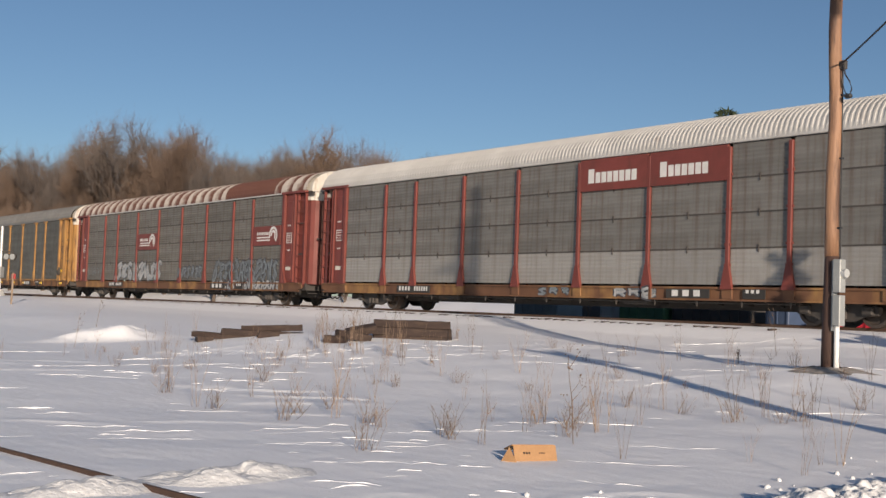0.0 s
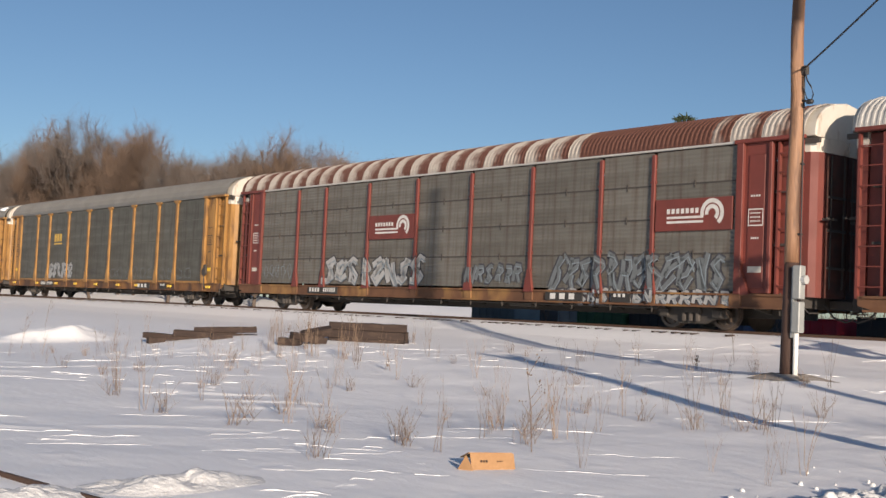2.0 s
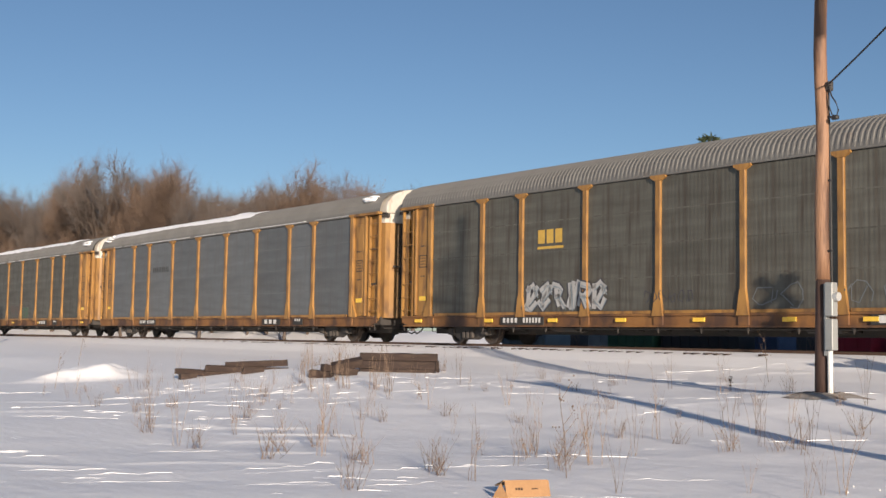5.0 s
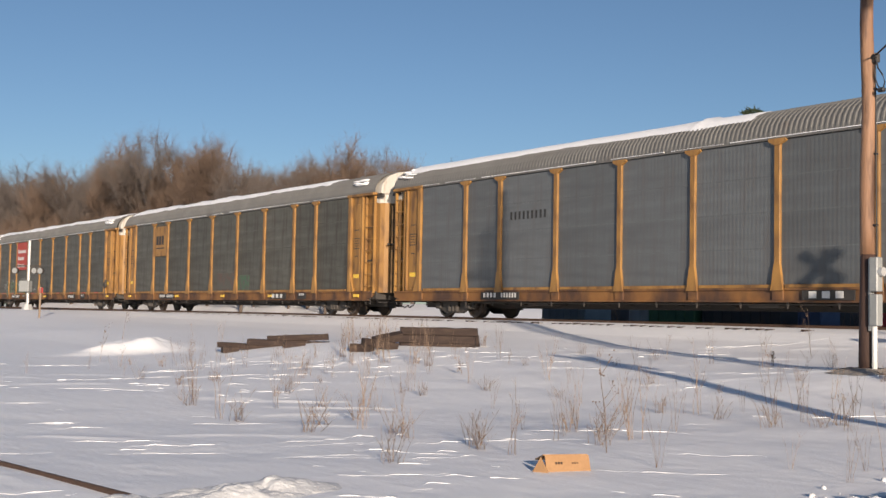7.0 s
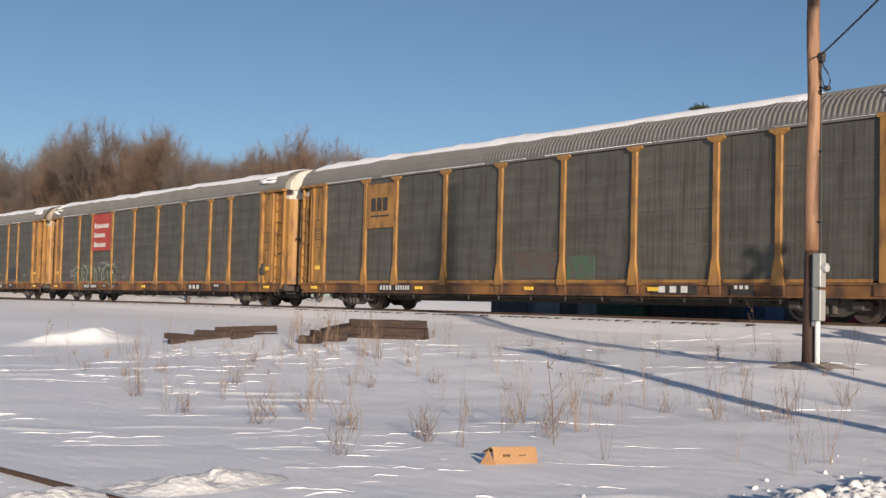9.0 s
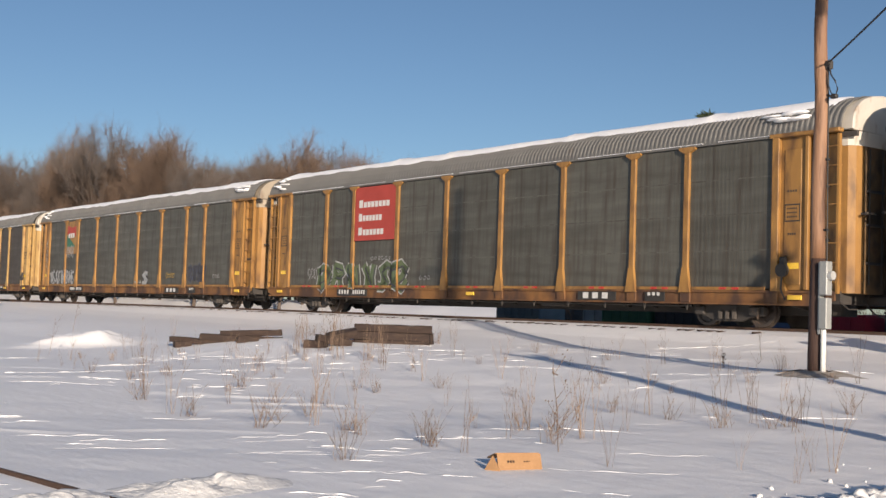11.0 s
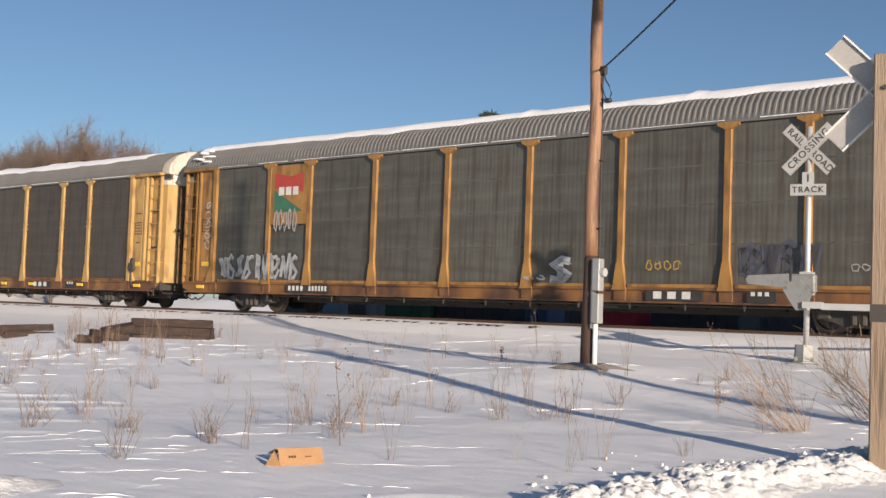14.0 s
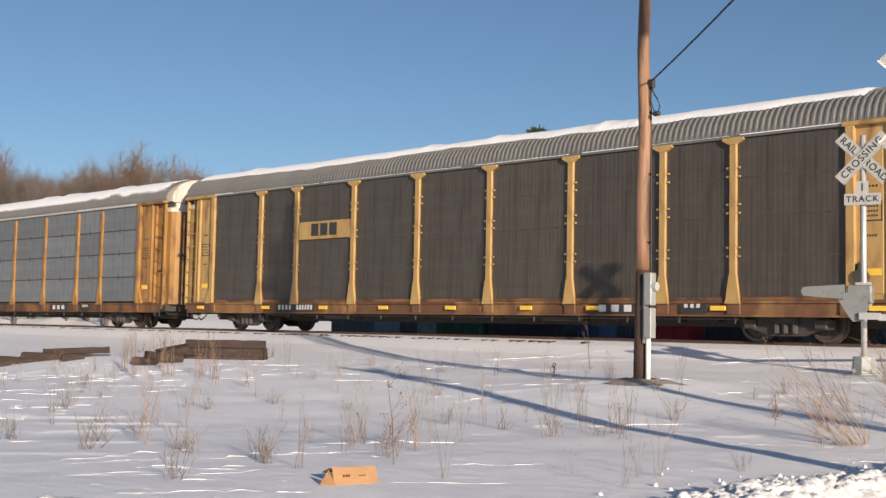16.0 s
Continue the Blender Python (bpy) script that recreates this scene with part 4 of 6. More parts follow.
def build_train():
    cars = []
    # first: silver sheets, oxide-red frame
    c = autorack("silver-sheeted autorack railcar with oxide-red posts and a white corrugated roof", "silver", "old", M_MAROON, M_RUSTSILL, "white")
    block(c, "name_panel", 1.47, 4.2, 3.72, 4.66, M_MAROON, -1.54, "oxide-red panel")
    block(c, "name_panel", 4.3, 7.02, 3.72, 4.66, M_MAROON, -1.54, "oxide-red panel")
    bm = bmesh.new()
    name_bars(bm, 2.83, 4.16, 2.0, 0.42, 8, -1.542, 0.2)
    name_bars(bm, 5.55, 4.16, 1.75, 0.42, 7, -1.542, 0.2)
    pieces("mark_bar", bm, M_LETTER, c, "row of white plain bars")
    graffiti(c, 3, -0.4, 1.1, SILL0 + 0.07, SILL1 - 0.10, 3, M_TAGC, M_TAGB)
    graffiti(c, 4, 2.9, 4.6, SILL0 + 0.05, SILL1 - 0.05, 3, M_TAGW, M_TAGB)
    cars.append(c)
    # second: dull sheets, oxide-red frame, rusted roof
    c = autorack("dull grey autorack railcar with oxide-red posts, rusted roof and graffiti", "dull", "old", M_MAROON, M_RUSTSILL, "rusty")
    for x0, x1, zz in ((-4.15, -1.52, 3.0), (9.1, 11.6, 2.95)):
        block(c, "name_panel", x0, x1, zz - 0.42, zz + 0.42, M_MAROON, -1.53, "oxide-red panel with white emblem")
        bm = bmesh.new()
        bars(bm, x0 + 0.95, zz + 0.10, 1.1, 0.13, 7, -1.532, 0.35)
        box(bm, x0 + 0.4, x1 - 0.9, -1.535, -1.53, zz - 0.10, zz - 0.04)
        box(bm, x0 + 0.4, x1 - 0.9, -1.535, -1.53, zz - 0.22, zz - 0.16)
        pieces("mark_bar", bm, M_LETTER, c)
        cx = x1 - 0.62
        strokes(c, "emblem", M_LETTER, [[(cx + q * math.cos(a), zz + 0.02 + q * math.sin(a)) for a in np.linspace(-0.9, 3.4, 14)] for q in (0.32, 0.17)], 0.11, -1.534, "white arc emblem")
    graffiti(c, 11, -7.0, -0.9, 1.0, 1.95, 8, M_TAGW, M_TAGB, 0.5)
    scrawl(c, 12, -11.5, -9.3, 1.1, 1.8, 5, M_TAGC, 0.025)
    graffiti(c, 13, 1.3, 3.9, 1.1, 1.7, 6, M_TAGF, M_TAGB, 0.25)
    graffiti(c, 14, 5.2, 11.4, 0.98, 1.95, 12, M_TAGF, M_TAGB, 0.45)
    graffiti(c, 15, 5.0, 11.6, SILL0 + 0.03, SILL1, 16, M_TAGW, M_TAGB, 0.2)
    cars.append(c)
    # third: taupe sheets, yellow frame
    c = autorack("taupe-sheeted autorack railcar with yellow posts and a grey roof", "taupe", "new", M_YELLOW, M_SILL, "grey", reflect=1)
    bm = bmesh.new()
    bars(bm, -5.75, 3.30, 1.15, 0.42, 3, PANEL_Y, 0.22)
    box(bm, -6.35, -5.2, PANEL_Y - 0.003, PANEL_Y, 2.92, 3.0)
    pieces("mark_bar", bm, M_GOLD, c, "yellow plain bars over an underline")
    graffiti(c, 21, -6.9, -3.4, 1.0, 1.9, 6, M_TAGW, M_TAGB, 0.2)
    scrawl(c, 22, 1.6, 6.9, 1.0, 1.7, 6, M_TAGF, 0.03)
    scrawl(c, 23, 7.2, 10.8, 1.0, 1.7, 4, M_TAGF, 0.03)
    scrawl(c, 24, -2.0, -0.2, 1.2, 1.6, 6, M_TAGB, 0.03)
    cars.append(c)
    # fourth: blue-grey
    c = autorack("blue-grey autorack railcar with yellow posts and partly snowy roof", "bluegrey", "new", M_YELLOW, M_SILL, "grey", (4, -13.2, 3.2, 0.30, ((12.6, 0.5, -1.4, -1.1), (-12.9, 0.5, -1.4, -0.9))))
    bm = bmesh.new()
    bars(bm, -5.6, 3.35, 1.9, 0.26, 9, PANEL_Y, 0.55)
    pieces("mark_bar", bm, M_INK, c, "row of dark plain bars")
    cars.append(c)
    # fifth: taupe with yellow square
    c = autorack("taupe autorack railcar with yellow posts, yellow square and snowy roof", "taupe", "new", M_YELLOW, M_SILL, "grey", (5, -13.2, 9.5, 0.36, ((12.3, 0.6, -1.45, -1.2),)), reflect=2)
    block(c, "name_panel", -8.9, -7.16, 2.9, 4.5, M_YELLOW, -1.53, "yellow square panel")
    bm = bmesh.new()
    bars(bm, -8.03, 3.75, 1.1, 0.48, 3, -1.532, 0.22)
    box(bm, -8.6, -7.45, -1.535, -1.53, 3.30, 3.36)
    pieces("mark_bar", bm, M_INK, c)
    block(c, "paint_patch", 1.58, 2.75, 1.0, 1.72, M_PATCHG, PANEL_Y, "faded green patch of paint")
    block(c, "paint_patch", -0.75, 1.25, 1.05, 1.85, M_PATCHR, PANEL_Y, "faded dull red patch of paint")
    cars.append(c)
    # sixth: umber with red panel
    c = autorack("dark taupe autorack railcar with yellow posts and a red panel", "taupe", "new", M_YELLOW, M_SILL, "grey", (6, -13.3, 13.2, 0.36, ((12.0, 0.7, -1.47, -1.25), (-12.7, 0.5, -1.47, -1.0))), reflect=4)
    block(c, "name_panel", -6.95, -4.37, 2.66, 4.64, M_CPRED, -1.53, "red square panel with white bars")
    bm = bmesh.new()
    name_bars(bm, -5.68, 4.02, 2.0, 0.28, 8, -1.532, 0.2)
    name_bars(bm, -5.92, 3.52, 1.52, 0.28, 7, -1.532, 0.2)
    name_bars(bm, -5.85, 3.00, 1.66, 0.28, 7, -1.532, 0.2)
    pieces("mark_bar", bm, M_LETTER, c)
    graffiti(c, 31, -9.6, -3.5, 0.78, 1.85, 6, M_TAGG, M_TAGW, 0.24)
    scrawl(c, 32, -10.3, -9.6, 1.2, 1.75, 3, M_TAGW, 0.03)
    scrawl(c, 33, -5.9, -4.6, 1.92, 2.08, 6, M_TAGW, 0.02)
    scrawl(c, 34, -2.9, -2.2, 1.2, 1.36, 3, M_TAGW, 0.02)
    for a, b in zip(POSTS, POSTS[1:]):
        for dx in (-0.25, 0.15):
            block(c, "reflector", (a + b) / 2 + dx, (a + b) / 2 + dx + 0.22, SILL1 - 0.02, SILL1 + 0.04, M_REDREF, -1.516)
    cars.append(c)
    # seventh: with a tricolour emblem
    c = autorack("dark taupe autorack railcar with yellow posts, a tricolour emblem and graffiti", "taupe", "new", M_YELLOW, M_SILL, "grey", (7, -13.3, 13.0, 0.36, ((12.2, 0.7, -1.47, -1.2), (-12.6, 0.5, -1.46, -1.0))), reflect=8, hood=M_TAN)
    block(c, "name_panel", -8.9, -7.16, 2.75, 4.62, M_YELLOW, -1.53, "yellow square panel")
    fill(c, "emblem", M_CPRED, [[(-8.72, 3.9), (-7.35, 3.75), (-7.35, 4.35), (-8.0, 4.25), (-8.72, 4.4)]], -1.534, "red wave of an emblem")
    fill(c, "emblem", M_GRN, [[(-8.72, 3.15), (-7.35, 3.15), (-8.72, 3.85)]], -1.534, "green wave of an emblem")
    bm = bmesh.new()
    bars(bm, -8.0, 3.80, 1.0, 0.26, 3, -1.537, 0.25)
    pieces("mark_bar", bm, M_LETTER, c)
    scrawl(c, 41, -8.7, -7.6, 2.5, 3.25, 5, M_TAGW, 0.05, -1.54)
    graffiti(c, 42, -11.5, -7.5, 0.98, 1.85, 9, M_TAGW, M_TAGB, 0.22)
    for k in range(5):
        scrawl(c, 50 + k, -12.35, -11.98, 2.0 + k * 0.33, 2.33 + k * 0.33, 1, M_TAGW, 0.04, -1.47)
    graffiti(c, 43, 2.0, 2.9, 1.05, 1.7, 1, M_TAGW, M_TAGB, 0.05)
    scrawl(c, 44, 1.3, 2.0, 1.08, 1.2, 2, M_TAGW, 0.05)
    graffiti(c, 45, 7.4, 9.2, 1.15, 1.95, 4, M_TAGB, M_TAGN, 0.05)
    scrawl(c, 46, 4.9, 5.9, 1.3, 1.6, 4, M_GOLD, 0.025)
    scrawl(c, 47, 9.9, 10.6, 1.3, 1.5, 3, M_TAGW, 0.025)
    cars.append(c)
    # eighth: umber
    c = autorack("dark brown autorack railcar with faded yellow posts and snowy roof", "umber", "new", M_CREAM, M_RUSTSILL, "grey", (8, -13.3, 12.0, 0.32), reflect=1)
    block(c, "name_panel", -6.95, -4.37, 2.95, 3.52, M_CREAM, -1.53, "yellow band panel")
    bm = bmesh.new()
    bars(bm, -5.6, 3.25, 1.35, 0.40, 3, -1.532, 0.2)
    pieces("mark_bar", bm, M_INK, c)
    cars.append(c)
    # ninth: slate, four tiers
    c = autorack("slate-grey autorack railcar with yellow posts and a snow-covered roof", "slate", "tier", M_YELLOW, M_SILL, "grey", (9, -13.3, 13.3, 0.10))
    cars.append(c)
    for k in (2, 5, 7):
        hand_brake(cars[k])
    return cars


CARS = build_train()
LEAD0, SPEED, PITCH = -40.03 + HALF, 12.72, 28.537
SKEW = -0.008         # the track draws slowly off from the road as it goes away


def track_pose(x):
    return pose(x, TRACK_Y + SKEW * (x + 30), RAIL_Z, 0, 0, math.degrees(math.atan(SKEW)))


def motions():
    for i, c in enumerate(CARS):
        walk(c, [(t, track_pose(LEAD0 - PITCH * i + SPEED * t)) for t in (0, 4, 8, 12, 16)])
        for t in c.children:
            if t.name.split(".")[0] != "truck":
                continue
            for w in t.children:
                x = w.matrix_basis.translation.x
                turn = math.degrees(SPEED / 0.42) / FPS
                walk(w, [(k / FPS, pose(x, 0, 0.42, 0, turn * k, 0)) for k in range(16 * FPS + 1)])

# ---- track ----


def track():
    t = tagged(new("railway_track"), "railway track with steel rails half buried in snow", "track", kind="structure")
    for s in (-1, 1):
        bm = bmesh.new()
        prism(bm, [(s * 0.7525 - 0.07, 1.10 - RAIL_Z), (s * 0.7525 + 0.07, 1.10 - RAIL_Z), (s * 0.7525 + 0.02, 1.13 - RAIL_Z), (s * 0.7525 + 0.036, 0), (s * 0.7525 - 0.036, 0), (s * 0.7525 - 0.02, 1.13 - RAIL_Z)], "x", -200, 60)
        part("rail", bm, M_RAIL, t)
    r = random.Random(3)
    for k in range(132):
        x = -60 + k * 0.33 + r.uniform(-0.06, 0.06)
        if r.random() < 0.3:
            continue
        y = TRACK_Y - 2.55 + r.uniform(-0.06, 0.06)
        z = gz(x, y) - RAIL_Z
        bm = bmesh.new()
        L = r.uniform(0.03, 0.06)
        box(bm, x - L, x + L, -2.62, -2.35, z - 0.10, z + r.uniform(0.01, 0.035), 0.008)
        part("tie", bm, M_TIE, t)
    t.matrix_basis = track_pose(0)
    # buried siding rail in the foreground
    bm = bmesh.new()
    prism(bm, [(-0.016, -0.1), (0.016, -0.1), (0.016, 0.012), (0.012, 0.018), (-0.012, 0.018), (-0.016, 0.012)], "x", -14, 1.6)
    part("rail", bm, M_RAIL, tagged(new("siding_track"), "rusty rail of a buried siding in the snow", "track", kind="structure"), at=pose(-8.25, 3.03, 0.072, 0, 0, 7.8))


track()

# ---- pole, signals, post ----


def utility_pole():
    x, y = -10.6, 15.7
    z = gz(x, y)
    p = thing("utility_pole", "brown wooden utility pole with meter boxes and a service cable", "pole", at=pose(x, y, z))
    bm = bmesh.new()
    hs = [1.75 + 0.45 * k for k in range(18)]
    tube(bm, [(0.015 * math.sin(h * 2), 0.01 * math.cos(h * 3), h) for h in hs], [0.116 - 0.0042 * (h - 1.7) for h in hs], 16)
    part("upper_shaft", bm, M_WOOD, p, "sunlit weathered wood", smooth=True)
    bm = bmesh.new()
    tube(bm, [(0, 0, -0.3), (0, 0, 0.3), (0, 0, 1.0), (0.007, 0, 1.77)], [0.145, 0.14, 0.128, 0.118], 16)
    part("lower_shaft", bm, M_TAR, p, "dark creosoted butt", smooth=True)
    bm = bmesh.new()
    box(bm, 0.13, 0.27, -0.17, -0.02, 1.20, 1.72, 0.012)
    box(bm, 0.13, 0.27, -0.17, -0.02, 0.68, 1.16, 0.012)
    box(bm, 0.10, 0.14, -0.14, -0.05, 0.6, 1.7)
    mb = part("meter_box", bm, M_GREYBOX, p, "grey metal meter boxes")
    bm = bmesh.new()
    tube(bm, [(0.27, -0.1, 1.50), (0.34, -0.1, 1.50)], 0.07, 12)
    part("meter", bm, M_GALV, mb)
    bm = bmesh.new()
    tube(bm, [(0.18, -0.10, -0.1), (0.18, -0.10, 0.7)], 0.04, 10)
    part("conduit", bm, M_SIGN, p, "white plastic conduit")
    bm = bmesh.new()
    tube(bm, [(0.14, 0.02, 1.7), (0.13, 0.02, 3.0), (0.12, 0.02, 4.78)], 0.013, 6)
    for h in (2.2, 3.3, 4.3):
        box(bm, 0.09, 0.15, -0.02, 0.05, h, h + 0.03)
    part("riser_cable", bm, M_WIRE, p)
    bm = bmesh.new()
    box(bm, 0.08, 0.20, -0.04, 0.03, 4.72, 4.86, 0.01)
    tube(bm, [(0.10, -0.02, 4.8), (0.19, -0.05, 4.83)], 0.04, 8)
    part("cable_clamp", bm, M_BLACK, p)
    bm = bmesh.new()
    tube(bm, [(0.16, -0.04, 4.80), (0.22, -0.06, 4.62), (0.31, -0.08, 4.50), (0.35, -0.08, 4.38), (0.30, -0.06, 4.28), (0.24, -0.04, 4.25)], 0.012, 6)
    tube(bm, [(0.16, -0.04, 4.78), (0.15, -0.04, 4.5), (0.22, -0.05, 4.33), (0.30, -0.06, 4.30)], 0.01, 6)
    box(bm, 0.22, 0.34, -0.1, -0.02, 4.24, 4.31, 0.02)
    part("drip_loop", bm, M_WIRE, p)
    bm = bmesh.new()
    a, b = Vector((0.18, -0.05, 4.83)), Vector((15.5, -11.0, 9.6))
    pts = []
    for k in range(41):
        u = k / 40
        q = a.lerp(b, u)
        q.z -= 1.1 * 4 * u * (1 - u) * 0.5
        pts.append(q)
    tube(bm, pts, 0.015, 5)
    part("service_cable", bm, M_WIRE, p)
    bm = bmesh.new()
    r = random.Random(2)
    n = 26
    ring = [bm.verts.new((0.80 * math.cos(a) * r.uniform(0.5, 1.25), 0.65 * math.sin(a) * r.uniform(0.5, 1.2), -0.045)) for a in (2 * math.pi * k / n for k in range(n))]
    mid = [bm.verts.new((0.25 * math.cos(a), 0.25 * math.sin(a), r.uniform(0.02, 0.05))) for a in (2 * math.pi * k / n for k in range(n))]
    for k in range(n):
        bm.faces.new((ring[k], ring[(k + 1) % n], mid[(k + 1) % n], mid[k]))
    part("earth_patch", bm, M_DIRT, p, "bare trampled earth round the foot")


utility_pole()


def roadside_pole():
    x, y = -0.4, 11.0
    p = thing("utility_pole", "plain wooden utility pole with a crossarm beside the road", "pole", at=pose(x, y, gz(x, y)))
    bm = bmesh.new()
    tube(bm, [(0, 0, -0.3), (0, 0, 4.0), (0, 0, 11.2)], [0.12, 0.108, 0.085], 14)
    part("shaft", bm, M_WOOD, p, smooth=True)
    bm = bmesh.new()
    box(bm, -0.95, 0.95, -0.06, 0.06, 9.6, 9.75, 0.01)
    part("crossarm", bm, M_WOOD, p, at=pose(0, -0.12, 0, 0, 0, 0))
    bm = bmesh.new()
    tube(bm, [(0.3, 0, 8.5), (0.3, 0, 9.3)], 0.22, 14)
    part("transformer", bm, M_GREYBOX, p)


roadside_pole()


def words(text, size, material, parent, m, squeeze=1.0):
    cu = bpy.data.curves.new("lettering", "FONT")
    cu.body, cu.size, cu.align_x, cu.align_y = text, size, "CENTER", "CENTER"
    cu.extrude = 0.002
    cu.offset = size * 0.012
    cu.space_character = squeeze
    ob = new("lettering", cu)
    cu.materials.append(material)
    ob.parent = parent
    ob.matrix_basis = m
    return ob


def crossbuck(parent, z, front, back, lettered):
    """Two crossed blades whose faces look to local -y, at height z."""
    half = 0.57 if lettered else 0.62
    for k, (ang, txt) in enumerate(((45, ("RAIL", "ROAD")), (-45, ("CROSSING",)))):
        bm = bmesh.new()
        box(bm, -half, half, -0.012, 0.0, -0.105, 0.105)
        # rolled edges
        for s in (-1, 1):
            box(bm, -half, half, -0.012, 0.028, s * 0.105 - 0.008, s * 0.105 + 0.008)
        blade = part("crossbuck_blade", bm, front, parent, "white crossing blade", at=pose(0, (-0.10 if not lettered else -0.06) - 0.02 * (k == lettered), z) @ pose(0, 0, 0, 0, ang, 0))
        bm = bmesh.new()
        box(bm, -half + 0.005, half - 0.005, 0.0, 0.004, -0.097, 0.097)
        part("blade_back", bm, back, blade, "bare metal back")
        if lettered:
            for sx, word in zip((-1, 1) if len(txt) > 1 else (0,), txt):
                words(word, 0.178, M_INK, blade, pose(sx * 0.33, -0.0165, 0, 90, 0, 0), 1.05 if sx else 1.18)


def crossing_signal():
    x, y = -9.0, 20.35
    z = gz(x, y) - 0.02
    s = thing("crossing_signal", "silver railroad crossing mast with white crossbuck and lowered gate mechanism", "crossing signal", at=pose(x, y, z, 0, 0, 12))
    bm = bmesh.new()
    tube(bm, [(0, 0, 0.0), (0, 0, 4.35)], 0.052, 14)
    part("mast", bm, M_GALV, s, smooth=True)
    bm = bmesh.new()
    tube(bm, [(0, 0, -0.25), (0, 0, 0.04), (0, 0, 0.05), (0, 0, 0.34)], [0.27, 0.26, 0.22, 0.20], 8)
    box(bm, -0.30, 0.30, -0.30, 0.30, -0.2, 0.015, 0.03)
    for a in range(4):
        bx, by = 0.2 * math.cos(a * 1.57 + 0.8), 0.2 * math.sin(a * 1.57 + 0.8)
        box(bm, bx - 0.03, bx + 0.03, by - 0.03, by + 0.03, 0.02, 0.12)
    part("base", bm, M_GREYBOX, s, "cast metal mast base")
    crossbuck(s, 3.93, M_CROSSBUCK, M_SIGNBACK, True)
    bm = bmesh.new()
    box(bm, -0.105, 0.105, -0.09, -0.075, 3.27, 3.50)
    box(bm, -0.32, 0.32, -0.092, -0.077, 3.07, 3.28, 0.004)
    tp = part("track_plate", bm, M_CROSSBUCK, s, "white plate that gives the number of tracks")
    words("1", 0.20, M_INK, tp, pose(0, -0.094, 3.385, 90, 0, 0))
    words("TRACK", 0.155, M_INK, tp, pose(0, -0.096, 3.175, 90, 0, 0), 1.2)
    bm = bmesh.new()
    box(bm, -0.24, 0.20, -0.32, -0.07, 1.28, 1.62, 0.03)
    prism(bm, [(-0.30, 1.46), (-0.05, 1.52), (0.15, 1.25), (0.06, 0.98), (-0.12, 0.96), (-0.22, 1.10), (-0.36, 1.34)], "y", -0.36, -0.30)
    mech = part("gate_mechanism", bm, M_GEAR, s, "grey cast gate mechanism")
    bm = bmesh.new()
    prism(bm, [(-1.02, 1.50), (-0.98, 1.58), (-0.25, 1.62), (-0.25, 1.36), (-0.98, 1.42)], "y", -0.40, -0.37)
    part("counterweight_arm", bm, M_GEAR, mech)
    bm = bmesh.new()
    box(bm, 0.0, 0.36, -0.42, -0.34, 1.0, 1.12)
    box(bm, 0.32, 4.6, -0.40, -0.36, 0.98, 1.10, 0.01)
    part("gate_arm", bm, M_GALV, mech, "lowered gate arm")
    bm = bmesh.new()
    for h in (1.25, 1.62):
        tube(bm, [(0, 0, h), (0, 0, h + 0.06)], 0.085, 14)
        box(bm, -0.12, 0.12, -0.12, 0.10, h, h + 0.05)
    part("clamp", bm, M_GALV, mech)


crossing_signal()


def near_post():
    x, y = -3.72, 9.95
    z = gz(x, y)
    p = thing("crossbuck_post", "weathered square wooden post carrying a crossbuck seen from behind", "sign post", at=pose(x, y, z - 0.1, 0, 0, 196))
    bm = bmesh.new()
    box(bm, -0.095, 0.095, -0.095, 0.095, -0.3, 3.66, 0.012)
    part("post", bm, M_POST, p)
    bm = bmesh.new()
    box(bm, -0.099, 0.099, -0.099, 0.099, 1.35, 1.50)
    part("band", bm, M_BLACK, p, "dark reflective band")
    bm = bmesh.new()
    tube(bm, [(0, -0.14, 3.36), (0, 0.12, 3.36)], 0.02, 8)
    part("bolt", bm, M_BLACK, p)
    crossbuck(p, 3.36, M_SIGN, M_SIGNBACK, False)


near_post()


def far_signal():
    x, y = -70.5, 20.5
    z = gz(x, y)
    s = thing("crossing_signal", "distant silver crossing mast with a pair of lamps and equipment box", "crossing signal", at=pose(x, y, z, 0, 0, 40))
    bm = bmesh.new()
    tube(bm, [(0, 0, -0.1), (0, 0, 4.1)], 0.085, 10)
    part("mast", bm, M_GALV, s)
    bm = bmesh.new()
    tube(bm, [(0, 0, -0.2), (0, 0, 0.3)], [0.45, 0.25], 8)
    part("base", bm, M_GALV, s)
    bm = bmesh.new()
    box(bm, -0.8, 0.8, -0.05, 0.05, 2.55, 2.63)
    part("lamp_arm", bm, M_BLACK, s)
    for lx in (-0.75, 0.55, 0.95):
        bm = bmesh.new()
        tube(bm, [(lx, -0.30, 2.3), (lx, -0.1, 2.3)], [0.22, 0.18], 14)
        l = part("lamp_housing", bm, M_BLACK, s)
        bm = bmesh.new()
        tube(bm, [(lx, -0.32, 2.3), (lx, -0.305, 2.3)], 0.17, 14)
        part("lens", bm, M_GREYBOX, l)
    bm = bmesh.new()
    box(bm, -0.30, 0.35, -0.5, -0.1, 1.05, 1.7, 0.03)
    part("equipment_box", bm, M_GREYBOX, s)
    f = thing("marker_stake", "wooden marker stake with a red flag in the snow", "stake", at=pose(-58.5, 17.6, gz(-58.5, 17.6)))
    bm = bmesh.new()
    tube(bm, [(0, 0, -0.1), (0.10, 0, 1.55)], 0.05, 6)
    part("stake", bm, M_POST, f)
    bm = bmesh.new()
    box(bm, -0.12, 0.40, -0.02, 0.02, 1.25, 1.5)
    part("flag", bm, M_REDREF, f)


